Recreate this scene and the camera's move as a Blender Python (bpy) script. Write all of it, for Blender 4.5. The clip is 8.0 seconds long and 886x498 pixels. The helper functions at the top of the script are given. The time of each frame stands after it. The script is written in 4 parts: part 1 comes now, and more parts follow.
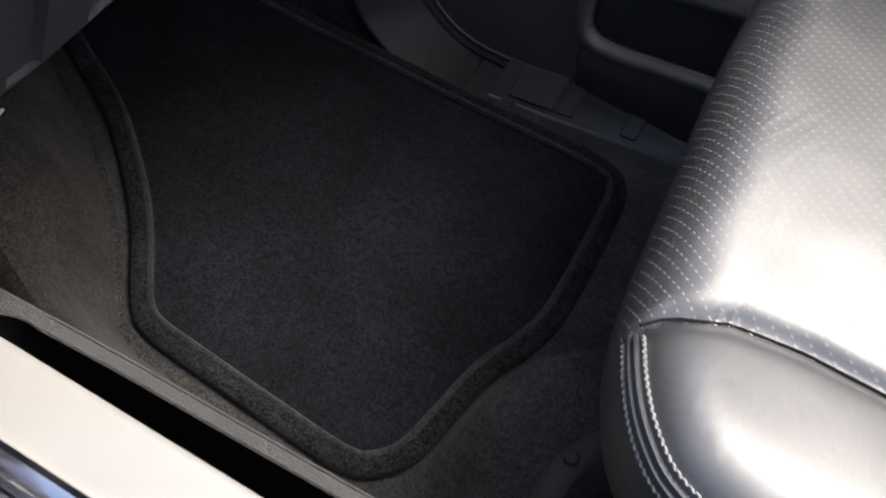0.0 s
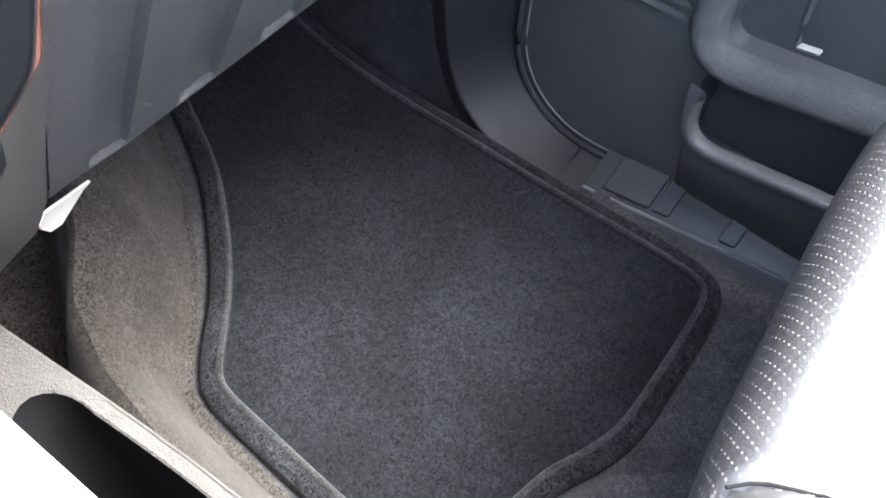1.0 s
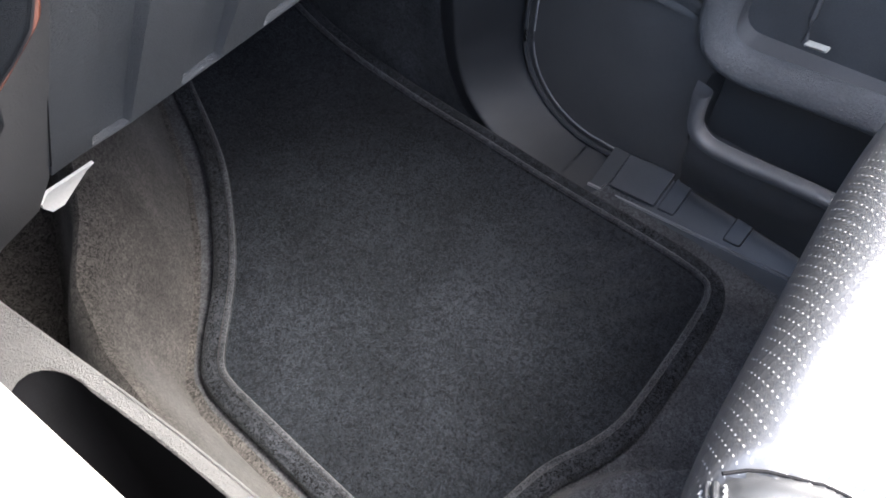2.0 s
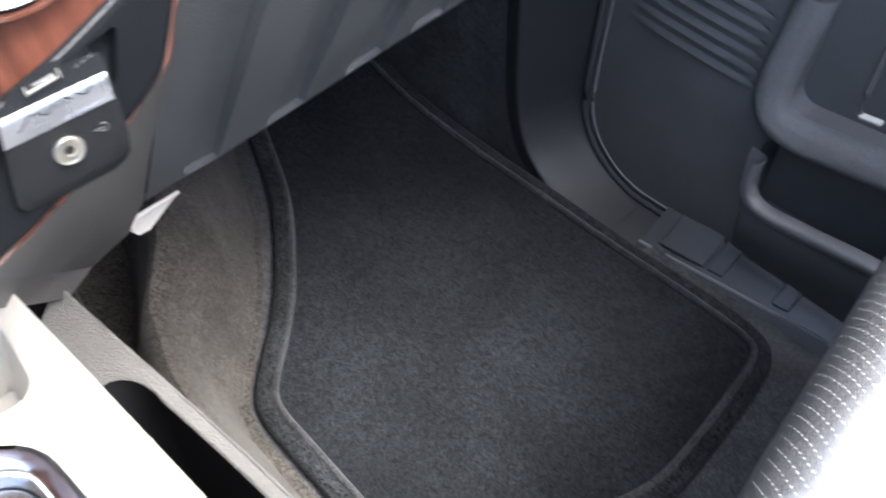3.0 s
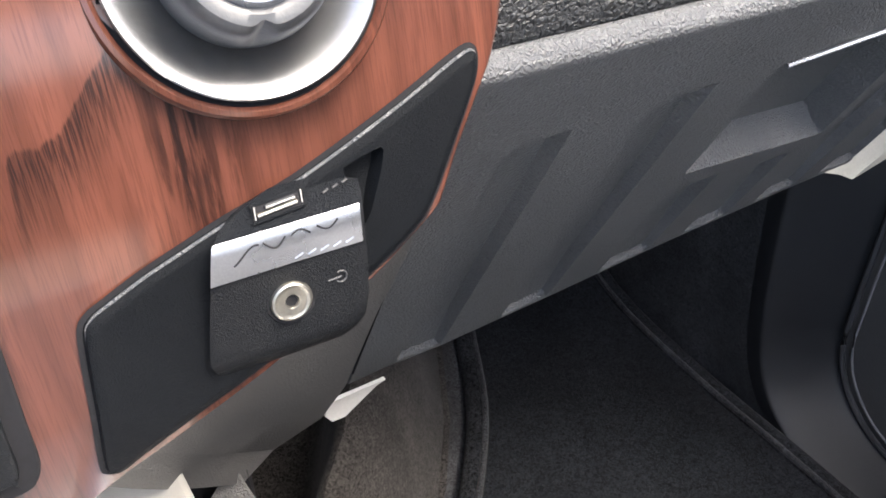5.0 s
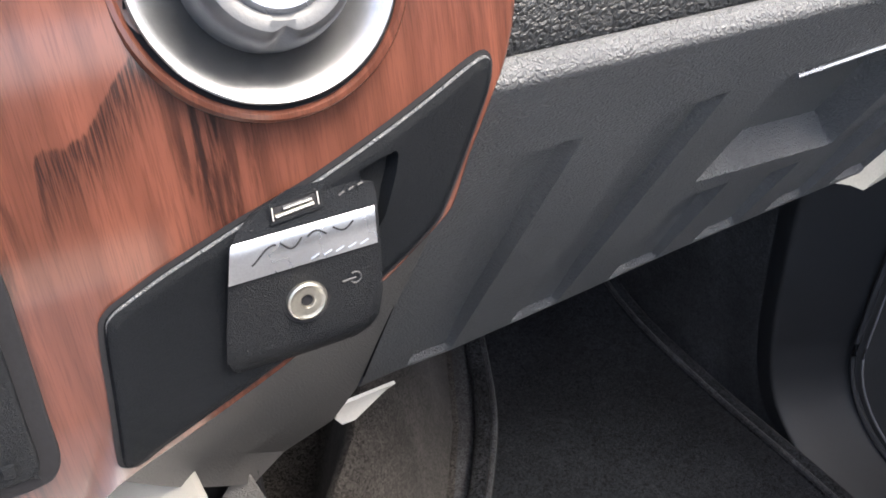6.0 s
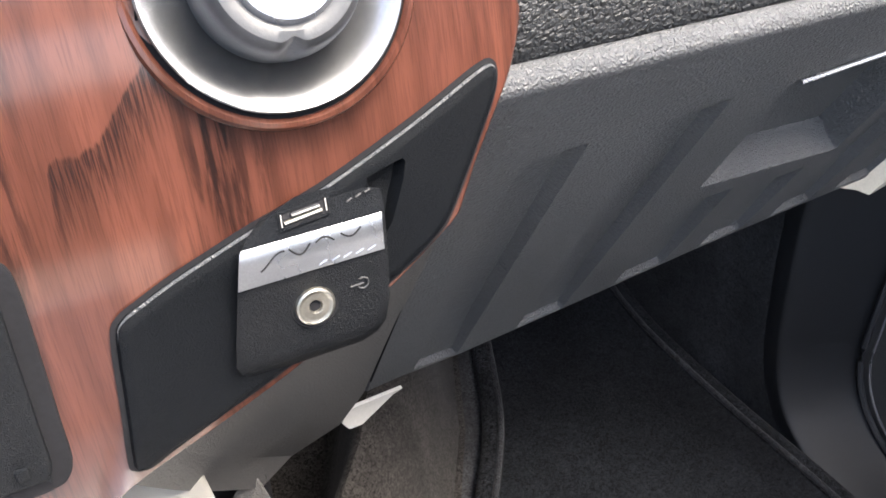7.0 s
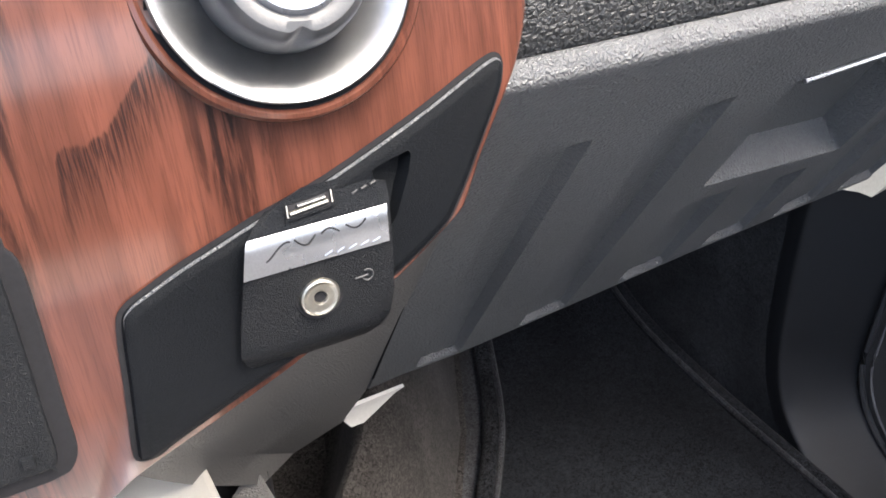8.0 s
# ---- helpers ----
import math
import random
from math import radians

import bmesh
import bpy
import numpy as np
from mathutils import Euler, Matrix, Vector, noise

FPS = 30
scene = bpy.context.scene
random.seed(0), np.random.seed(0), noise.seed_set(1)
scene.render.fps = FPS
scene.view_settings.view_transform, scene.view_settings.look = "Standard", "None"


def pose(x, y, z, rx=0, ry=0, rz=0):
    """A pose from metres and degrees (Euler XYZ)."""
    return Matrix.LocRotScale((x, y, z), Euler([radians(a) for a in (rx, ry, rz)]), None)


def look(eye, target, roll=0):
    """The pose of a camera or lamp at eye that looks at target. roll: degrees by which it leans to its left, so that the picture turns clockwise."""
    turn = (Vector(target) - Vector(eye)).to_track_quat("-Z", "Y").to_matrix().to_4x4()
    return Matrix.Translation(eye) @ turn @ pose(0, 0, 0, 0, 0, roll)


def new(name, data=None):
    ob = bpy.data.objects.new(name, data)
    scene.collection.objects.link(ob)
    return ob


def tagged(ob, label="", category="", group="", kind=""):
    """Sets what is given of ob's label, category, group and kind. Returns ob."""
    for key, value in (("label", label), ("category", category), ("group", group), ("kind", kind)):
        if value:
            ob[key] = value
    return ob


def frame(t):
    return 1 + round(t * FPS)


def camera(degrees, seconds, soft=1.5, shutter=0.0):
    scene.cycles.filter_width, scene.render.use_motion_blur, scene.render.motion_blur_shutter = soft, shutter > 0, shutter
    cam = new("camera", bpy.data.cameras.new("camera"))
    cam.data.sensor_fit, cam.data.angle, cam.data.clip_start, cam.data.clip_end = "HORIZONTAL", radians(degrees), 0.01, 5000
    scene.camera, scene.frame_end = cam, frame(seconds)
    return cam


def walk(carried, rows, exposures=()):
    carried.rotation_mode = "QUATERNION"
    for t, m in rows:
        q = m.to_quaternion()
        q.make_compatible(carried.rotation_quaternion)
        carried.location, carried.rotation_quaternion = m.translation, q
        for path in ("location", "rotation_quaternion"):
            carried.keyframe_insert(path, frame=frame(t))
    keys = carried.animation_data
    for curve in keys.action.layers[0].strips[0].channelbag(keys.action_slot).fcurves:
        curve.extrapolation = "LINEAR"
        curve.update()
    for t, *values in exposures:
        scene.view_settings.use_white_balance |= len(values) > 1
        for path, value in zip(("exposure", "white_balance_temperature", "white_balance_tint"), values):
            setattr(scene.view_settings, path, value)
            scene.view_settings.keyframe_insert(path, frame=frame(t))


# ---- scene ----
cam = camera(54.8, 8.0, 1.7, 0.35)
PATH = [
    (0, (-0.229, -0.066, 0.826), (0.717, 0.423, -0.866), 7.4),
    (0.2, (-0.208, -0.059, 0.808), (0.719, 0.502, -0.873), 5.9),
    (0.5, (-0.193, -0.041, 0.813), (0.719, 0.591, -0.852), 5.4),
    (1, (-0.187, -0.044, 0.818), (0.726, 0.68, -0.808), 3.5),
    (1.2, (-0.189, -0.046, 0.812), (0.725, 0.696, -0.805), 3.1),
    (2.3, (-0.192, -0.056, 0.81), (0.714, 0.688, -0.811), 4.0),
    (2.5, (-0.193, -0.057, 0.81), (0.711, 0.69, -0.81), 4.2),
    (2.8, (-0.198, -0.063, 0.824), (0.704, 0.744, -0.769), 3.8),
    (3, (-0.216, -0.067, 0.832), (0.682, 0.825, -0.717), 2.8),
    (3.3, (-0.245, -0.056, 0.814), (0.642, 0.997, -0.637), 2.3),
    (3.5, (-0.232, -0.05, 0.797), (0.643, 1.104, -0.583), 2.2),
    (3.7, (-0.209, -0.022, 0.78), (0.652, 1.206, -0.544), 2.5),
    (4, (-0.203, 0.007, 0.764), (0.614, 1.324, -0.5), 1.4),
    (4.5, (-0.2, 0.011, 0.756), (0.561, 1.405, -0.46), -0.2),
    (4.7, (-0.202, 0.013, 0.756), (0.557, 1.416, -0.45), -0.4),
    (5.8, (-0.206, 0.01, 0.758), (0.545, 1.437, -0.426), -0.2),
    (6, (-0.207, 0.009, 0.758), (0.536, 1.441, -0.424), -0.3),
    (6.5, (-0.208, 0.008, 0.76), (0.53, 1.447, -0.416), -0.5),
    (7, (-0.208, 0.007, 0.76), (0.525, 1.452, -0.413), -0.7),
    (7.5, (-0.208, 0.006, 0.76), (0.522, 1.454, -0.411), -0.6),
    (8, (-0.21, 0.005, 0.758), (0.522, 1.456, -0.408), -0.4),
]
EXPOSURES = [(0.0, 1.3, 6500, 9), (0.5, 2.7, 6450, 7), (1.0, 3.65, 6300, 7), (1.2, 3.65, 6300, 7), (2.5, 3.05, 6300, 8), (3.0, 3.28, 6250, 7), (3.5, 3.15, 6350, 8), (4.0, 3.0, 6600, 8), (4.5, 2.92, 6750, 8), (8.0, 2.97, 6750, 8)]
walk(cam, [(t, look(eye, target, roll)) for t, eye, target, roll in PATH], EXPOSURES)

# ---- light ----
world = bpy.data.worlds.new("sky")
scene.world = world
world.use_nodes = True
wn = world.node_tree
for nd in list(wn.nodes):
    wn.nodes.remove(nd)
sky = wn.nodes.new("ShaderNodeTexSky")
sky.sky_type = 'NISHITA'
sky.sun_disc = False
sky.dust_density = 6.0
sky.air_density = 1.0
sky.ozone_density = 1.0
sky.sun_elevation = radians(62)
sky.sun_rotation = radians(133)
bg = wn.nodes.new("ShaderNodeBackground")
bg.inputs["Strength"].default_value = 0.15
wo = wn.nodes.new("ShaderNodeOutputWorld")
wn.links.new(sky.outputs[0], bg.inputs[0])
wn.links.new(bg.outputs[0], wo.inputs[0])

sun_data = bpy.data.lights.new("sun", 'SUN')
sun_data.energy = 1.15
sun_data.angle = radians(28)
sun_data.color = (1.0, 0.98, 0.955)
sun = new("sun", sun_data)
sun.matrix_world = look((1.030, -0.961, 3.049), (0.0, 0.0, 0.4))


# ---- materials ----
def shader(name):
    m = bpy.data.materials.new(name)
    m.use_nodes = True
    nt = m.node_tree
    return m, nt, nt.nodes["Principled BSDF"]


def node(nt, kind, **sets):
    nd = nt.nodes.new(kind)
    for k, v in sets.items():
        nd.inputs[k.replace("_", " ")].default_value = v
    return nd


def surface(name, dark, light, fine=400.0, broad=9.0, rough=0.6, rough_var=0.1, bump=0.2, depth=0.0006,
            grain="noise", metallic=0.0, coat=0.0, sheen=0.0, spec=0.5, mix=0.5):
    """Two tones by a fine and a broad noise, a fine relief, and roughness that varies with the broad noise."""
    m, nt, b = shader(name)
    co = nt.nodes.new("ShaderNodeTexCoord")
    geo = co.outputs["Object"]
    n1 = node(nt, "ShaderNodeTexNoise", Scale=fine, Detail=3.0, Roughness=0.6)
    n2 = node(nt, "ShaderNodeTexNoise", Scale=broad, Detail=4.0, Roughness=0.55)
    for n in (n1, n2):
        nt.links.new(geo, n.inputs["Vector"])
    mx = nt.nodes.new("ShaderNodeMath")
    mx.operation = 'MULTIPLY_ADD'
    mx.inputs[1].default_value = mix
    sc = nt.nodes.new("ShaderNodeMath")
    sc.operation = 'MULTIPLY'
    sc.inputs[1].default_value = 1.0 - mix
    nt.links.new(n2.outputs[0], sc.inputs[0])
    nt.links.new(n1.outputs[0], mx.inputs[0])
    nt.links.new(sc.outputs[0], mx.inputs[2])
    ramp = nt.nodes.new("ShaderNodeValToRGB")
    ramp.color_ramp.elements[0].position = 0.32
    ramp.color_ramp.elements[0].color = (*dark, 1)
    ramp.color_ramp.elements[1].position = 0.68
    ramp.color_ramp.elements[1].color = (*light, 1)
    nt.links.new(mx.outputs[0], ramp.inputs[0])
    nt.links.new(ramp.outputs[0], b.inputs["Base Color"])
    rr = nt.nodes.new("ShaderNodeMapRange")
    rr.inputs[3].default_value = rough - rough_var
    rr.inputs[4].default_value = rough + rough_var
    nt.links.new(n2.outputs[0], rr.inputs[0])
    nt.links.new(rr.outputs[0], b.inputs["Roughness"])
    bp = nt.nodes.new("ShaderNodeBump")
    bp.inputs["Strength"].default_value = bump
    bp.inputs["Distance"].default_value = depth
    if grain == "leather":
        v = nt.nodes.new("ShaderNodeTexVoronoi")
        v.feature = 'DISTANCE_TO_EDGE'
        v.inputs["Scale"].default_value = fine
        wob = nt.nodes.new("ShaderNodeMixRGB")
        wob.inputs[0].default_value = 0.004
        nt.links.new(geo, wob.inputs[1])
        nt.links.new(n1.outputs["Color"], wob.inputs[2])
        nt.links.new(wob.outputs[0], v.inputs["Vector"])
        lim = nt.nodes.new("ShaderNodeMapRange")
        lim.inputs[2].default_value = 0.42
        nt.links.new(v.outputs["Distance"], lim.inputs[0])
        nt.links.new(lim.outputs[0], bp.inputs["Height"])
    else:
        nt.links.new(n1.outputs[0], bp.inputs["Height"])
    nt.links.new(bp.outputs[0], b.inputs["Normal"])
    b.inputs["Metallic"].default_value = metallic
    b.inputs["Coat Weight"].default_value = coat
    b.inputs["Coat Roughness"].default_value = 0.08
    b.inputs["Specular IOR Level"].default_value = spec
    if sheen:
        b.inputs["Sheen Weight"].default_value = sheen
        b.inputs["Sheen Roughness"].default_value = 0.45
    return m


def pile(name, tone, spread=1.3, tuft=620.0, broad=11.0, cloud=0.5, depth=0.0011, sheen=0.1):
    """Cut pile: every tuft has its own shade, over broad brushed clouds."""
    m, nt, b = shader(name)
    co = nt.nodes.new("ShaderNodeTexCoord")
    jit = node(nt, "ShaderNodeTexNoise", Scale=300.0, Detail=2.0)
    nt.links.new(co.outputs["Object"], jit.inputs["Vector"])
    wob = nt.nodes.new("ShaderNodeMixRGB")
    wob.inputs[0].default_value = 0.006
    nt.links.new(co.outputs["Object"], wob.inputs[1])
    nt.links.new(jit.outputs["Color"], wob.inputs[2])
    v = node(nt, "ShaderNodeTexVoronoi", Scale=tuft)
    nt.links.new(wob.outputs[0], v.inputs["Vector"])
    bw = nt.nodes.new("ShaderNodeSeparateColor")
    nt.links.new(v.outputs["Color"], bw.inputs[0])
    n2 = node(nt, "ShaderNodeTexNoise", Scale=broad, Detail=5.0, Roughness=0.6)
    nt.links.new(co.outputs["Object"], n2.inputs["Vector"])
    n3 = node(nt, "ShaderNodeTexNoise", Scale=90.0, Detail=3.0, Roughness=0.6)
    nt.links.new(co.outputs["Object"], n3.inputs["Vector"])

    def ranged(sock, lo, hi, f0=0.0, f1=1.0):
        r = nt.nodes.new("ShaderNodeMapRange")
        r.inputs[1].default_value, r.inputs[2].default_value = f0, f1
        r.inputs[3].default_value, r.inputs[4].default_value = lo, hi
        nt.links.new(sock, r.inputs[0])
        return r.outputs[0]

    def times(p, q):
        x = nt.nodes.new("ShaderNodeMath")
        x.operation = 'MULTIPLY'
        nt.links.new(p, x.inputs[0])
        nt.links.new(q, x.inputs[1])
        return x.outputs[0]
    k = times(ranged(bw.outputs[0], 1 - spread / 2, 1 + spread / 2), ranged(n2.outputs[0], 1 - cloud, 1 + cloud, 0.3, 0.7))
    k = times(k, ranged(n3.outputs[0], 0.85, 1.15, 0.3, 0.7))
    sc = nt.nodes.new("ShaderNodeVectorMath")
    sc.operation = 'SCALE'
    sc.inputs[0].default_value = tone
    nt.links.new(k, sc.inputs["Scale"])
    nt.links.new(sc.outputs[0], b.inputs["Base Color"])
    b.inputs["Roughness"].default_value = 0.95
    b.inputs["Specular IOR Level"].default_value = 0.04
    b.inputs["Sheen Weight"].default_value = sheen
    b.inputs["Sheen Roughness"].default_value = 0.5
    bp = nt.nodes.new("ShaderNodeBump")
    bp.inputs["Strength"].default_value = 0.7
    bp.inputs["Distance"].default_value = depth
    nt.links.new(bw.outputs[1], bp.inputs["Height"])
    nt.links.new(bp.outputs[0], b.inputs["Normal"])
    return m


M_MAT = pile("black_velour", (0.0130, 0.0144, 0.0174), 1.15, 600.0, 7.0, 0.36, 0.0008, sheen=0.06)
M_BIND = pile("black_binding", (0.0175, 0.0186, 0.0215), 1.8, 620.0, 25.0, 0.4, 0.0009, sheen=0.07)
M_CARPET = pile("charcoal_carpet", (0.0520, 0.0530, 0.0570), 0.9, 640.0, 10.0, 0.35, 0.0007, sheen=0.10)
M_TUNNEL = pile("brown_grey_carpet", (0.0450, 0.0412, 0.0385), 1.3, 600.0, 16.0, 0.3, 0.0008, sheen=0.12)
M_PIPING = pile("grey_piping", (0.0340, 0.0355, 0.0400), 1.2, 620.0, 25.0, 0.4, 0.0009, sheen=0.16)
M_PLASTIC = surface("black_plastic", (0.034, 0.0355, 0.039), (0.052, 0.054, 0.058), fine=700, broad=18, rough=0.40, rough_var=0.06, bump=0.25, depth=0.0004)
M_GRAINED = surface("grained_black_plastic", (0.105, 0.1055, 0.108), (0.190, 0.1905, 0.194), fine=400, broad=16, rough=0.40, rough_var=0.06, bump=1.0, depth=0.0014, grain="leather")
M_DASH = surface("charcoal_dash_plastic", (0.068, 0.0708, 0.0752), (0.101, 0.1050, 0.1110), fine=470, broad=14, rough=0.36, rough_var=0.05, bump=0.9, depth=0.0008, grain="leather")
M_PANEL = surface("satin_black_panel", (0.0036, 0.0043, 0.0054), (0.0062, 0.0071, 0.0086), fine=900, broad=24, rough=0.38, rough_var=0.05, bump=0.5, depth=0.0004, grain="leather", spec=0.06)
M_SOCKET = surface("fine_grained_black_plastic", (0.0052, 0.0060, 0.0074), (0.0090, 0.0101, 0.0120), fine=850, broad=30, rough=0.40, rough_var=0.05, bump=0.7, depth=0.0005, grain="leather", spec=0.10)
M_DOOR = surface("black_door_plastic", (0.066, 0.0655, 0.0665), (0.094, 0.0935, 0.0945), fine=520, broad=14, rough=0.38, rough_var=0.06, bump=0.5, depth=0.0005, grain="leather")
M_KICK = surface("smooth_black_plastic", (0.0135, 0.0147, 0.0172), (0.0210, 0.0225, 0.0255), fine=620, broad=14, rough=0.48, rough_var=0.06, bump=0.35, depth=0.0005, grain="leather")
M_BEAD = surface("pale_grey_bead", (0.14, 0.14, 0.145), (0.20, 0.20, 0.206), fine=600, broad=30, rough=0.4, bump=0.1)
M_LIP = surface("lit_lip_plastic", (0.105, 0.105, 0.108), (0.140, 0.140, 0.144), fine=520, broad=20, rough=0.32, rough_var=0.05, bump=0.4, depth=0.0004, grain="leather")
M_PAD = surface("grained_dash_pad", (0.030, 0.0318, 0.034), (0.048, 0.050, 0.053), fine=360, broad=16, rough=0.42, rough_var=0.05, bump=1.0, depth=0.0015, grain="leather")
M_GREY = surface("warm_grey_plastic", (0.062, 0.0608, 0.0604), (0.090, 0.0884, 0.0876), fine=460, broad=15, rough=0.5, rough_var=0.06, bump=0.7, depth=0.0008, grain="leather")
M_SILVER = surface("champagne_silver_paint", (0.40, 0.388, 0.356), (0.47, 0.458, 0.42), fine=1500, broad=12, rough=0.34, rough_var=0.05, bump=0.05, depth=0.0002, metallic=0.25)
M_CHROME = surface("chrome", (0.75, 0.75, 0.77), (0.85, 0.85, 0.87), fine=300, broad=30, rough=0.1, rough_var=0.05, bump=0.03, depth=0.0002, metallic=1.0)
M_NICKEL = surface("nickel", (0.33, 0.312, 0.272), (0.46, 0.437, 0.385), fine=900, broad=90, rough=0.36, rough_var=0.08, bump=0.05, depth=0.0002, metallic=1.0)
M_SATIN = surface("satin_silver", (0.33, 0.34, 0.365), (0.42, 0.43, 0.46), fine=1500, broad=60, rough=0.28, rough_var=0.05, bump=0.05, depth=0.0002, metallic=0.9)
M_LEATHER = surface("black_leather", (0.044, 0.0448, 0.0470), (0.060, 0.0609, 0.0635), fine=620, broad=16, rough=0.46, rough_var=0.05, bump=0.25, depth=0.0004, grain="leather", spec=1.0, coat=1.0)
M_LEATHER.node_tree.nodes["Principled BSDF"].inputs["Coat Roughness"].default_value = 0.45
M_LEATHER.node_tree.nodes["Principled BSDF"].inputs["Coat IOR"].default_value = 1.85
M_THREAD = surface("pale_thread", (0.26, 0.26, 0.26), (0.40, 0.40, 0.395), fine=1500, broad=60, rough=0.8, bump=0.3, depth=0.0003)
# Near-black that paints shade into gaps and wells; also seam and badge strokes.
M_VOID = surface("shade_and_stroke_black", (0.006, 0.006, 0.007), (0.010, 0.010, 0.012), fine=500, broad=20, rough=0.8, rough_var=0.05, spec=0.2)
M_WHITE = surface("white_bracket", (0.62, 0.605, 0.56), (0.74, 0.725, 0.68), fine=500, broad=30, rough=0.5, bump=0.1)
M_BEIGE = surface("beige_bracket", (0.38, 0.37, 0.325), (0.50, 0.49, 0.435), fine=500, broad=30, rough=0.55, bump=0.1)
M_GLOSS = surface("satin_metal_dish", (0.25, 0.254, 0.262), (0.31, 0.314, 0.322), fine=900, broad=20, rough=0.24, rough_var=0.03, bump=0.05, depth=0.0003, metallic=0.95)
M_LIGHTLINE = surface("grey_print", (0.026, 0.027, 0.029), (0.038, 0.039, 0.041), fine=800, broad=60, rough=0.5, bump=0.05)
# Pale grey for barely seen surfaces, added to bounce light into the footwell.
M_BOUNCE = pile("bounce_grey", (0.16, 0.158, 0.152), 1.0, 400.0, 12.0, 0.3, 0.0009)
M_BODY = surface("grey_headliner", (0.30, 0.30, 0.29), (0.38, 0.38, 0.37), fine=300, broad=6, rough=0.9, bump=0.2)


def wood_material():
    """Red-brown veneer: long wavy growth bands, dark flames here and there, fine upright pores."""
    m, nt, b = shader("rosewood_veneer")
    co = nt.nodes.new("ShaderNodeTexCoord")

    def mapped(scale, rot=(0, 0, 0)):
        mp = nt.nodes.new("ShaderNodeMapping")
        mp.inputs["Scale"].default_value = scale
        mp.inputs["Rotation"].default_value = [radians(v) for v in rot]
        nt.links.new(co.outputs["Object"], mp.inputs["Vector"])
        return mp.outputs[0]

    def ramp(sock, stops):
        r = nt.nodes.new("ShaderNodeValToRGB")
        el = r.color_ramp.elements
        while len(el) < len(stops):
            el.new(0.5)
        for e, (at, c) in zip(el, stops):
            e.position, e.color = at, (*c, 1)
        nt.links.new(sock, r.inputs[0])
        return r.outputs[0]

    def times(p, q, share):
        mul = nt.nodes.new("ShaderNodeMixRGB")
        mul.blend_type = 'MULTIPLY'
        mul.inputs[0].default_value = share
        nt.links.new(p, mul.inputs[1])
        nt.links.new(q, mul.inputs[2])
        return mul.outputs[0]

    tilt = (0, 9, 0)
    tone = node(nt, "ShaderNodeTexNoise", Scale=1.0, Detail=3.0, Roughness=0.5, Distortion=0.5)
    nt.links.new(mapped((46, 12, 7), tilt), tone.inputs["Vector"])
    band = nt.nodes.new("ShaderNodeTexWave")
    band.wave_type, band.bands_direction = 'BANDS', 'X'
    for k, v in (("Scale", 9.0), ("Distortion", 9.0), ("Detail", 3.0), ("Detail Scale", 0.9), ("Detail Roughness", 0.55)):
        band.inputs[k].default_value = v
    nt.links.new(mapped((3.2, 1.5, 0.75), tilt), band.inputs["Vector"])
    streak = node(nt, "ShaderNodeTexNoise", Scale=1.0, Detail=5.0, Roughness=0.65, Distortion=0.4)
    nt.links.new(mapped((330, 60, 16), tilt), streak.inputs["Vector"])
    pore = node(nt, "ShaderNodeTexNoise", Scale=1.0, Detail=2.0, Roughness=0.5)
    nt.links.new(mapped((2600, 300, 60), tilt), pore.inputs["Vector"])
    sep = nt.nodes.new("ShaderNodeSeparateXYZ")
    nt.links.new(co.outputs["Object"], sep.inputs[0])

    def op(kind, *vals):
        nd = nt.nodes.new("ShaderNodeMath")
        nd.operation = kind
        for k, v in enumerate(vals):
            if isinstance(v, (int, float)):
                nd.inputs[k].default_value = v
            else:
                nt.links.new(v, nd.inputs[k])
        return nd.outputs[0]

    def over(sock, f0, f1, t0=0.0, t1=1.0):
        r = nt.nodes.new("ShaderNodeMapRange")
        r.interpolation_type = 'SMOOTHSTEP'
        for k, v in enumerate((f0, f1, t0, t1)):
            r.inputs[k + 1].default_value = v
        nt.links.new(sock, r.inputs[0])
        return r.outputs[0]

    def darken(c, mask, tint):
        mx = nt.nodes.new("ShaderNodeMixRGB")
        mx.blend_type = 'MULTIPLY'
        nt.links.new(mask, mx.inputs[0])
        nt.links.new(c, mx.inputs[1])
        mx.inputs[2].default_value = (*tint, 1)
        return mx.outputs[0]

    X, Z = sep.outputs[0], sep.outputs[2]
    lean = op('MULTIPLY_ADD', Z, -0.17, X)
    # one flame: a stepped growth line, sharp above and fading below
    along = over(X, -0.0640, -0.0290)
    along.node.interpolation_type = 'LINEAR'
    line = ramp(along, [(at, (h, h, h)) for at, h in ((0.0, 0.10), (0.05, 0.36), (0.13, 0.41), (0.27, 0.405), (0.39, 0.43), (0.49, 0.50), (0.62, 0.60), (0.74, 0.70), (1.0, 0.86))])
    jag = op('MULTIPLY', op('SUBTRACT', streak.outputs[0], 0.5), 0.006)
    below = op('ADD', op('SUBTRACT', op('MULTIPLY_ADD', line, 0.05, 0.190), Z), jag)
    flame = op('MULTIPLY', over(below, 0.0, 0.0016), over(below, 0.002, 0.024, 1.0, 0.0))
    flame = op('MULTIPLY', flame, over(pore.outputs[0], 0.62, 0.38, 0.55, 1.25))
    flame = op('MULTIPLY', flame, op('MULTIPLY', over(X, -0.0650, -0.0625), over(X, -0.036, -0.024, 1.0, 0.25)))
    # groups of dark streaks
    mid = op('MULTIPLY', over(lean, -0.076, -0.062), over(lean, -0.046, -0.036, 1.0, 0.0))
    far = over(lean, -0.096, -0.112)
    near = over(lean, 0.010, 0.034)
    fine = over(streak.outputs[0], 0.58, 0.40)
    broad = over(tone.outputs[0], 0.60, 0.42)
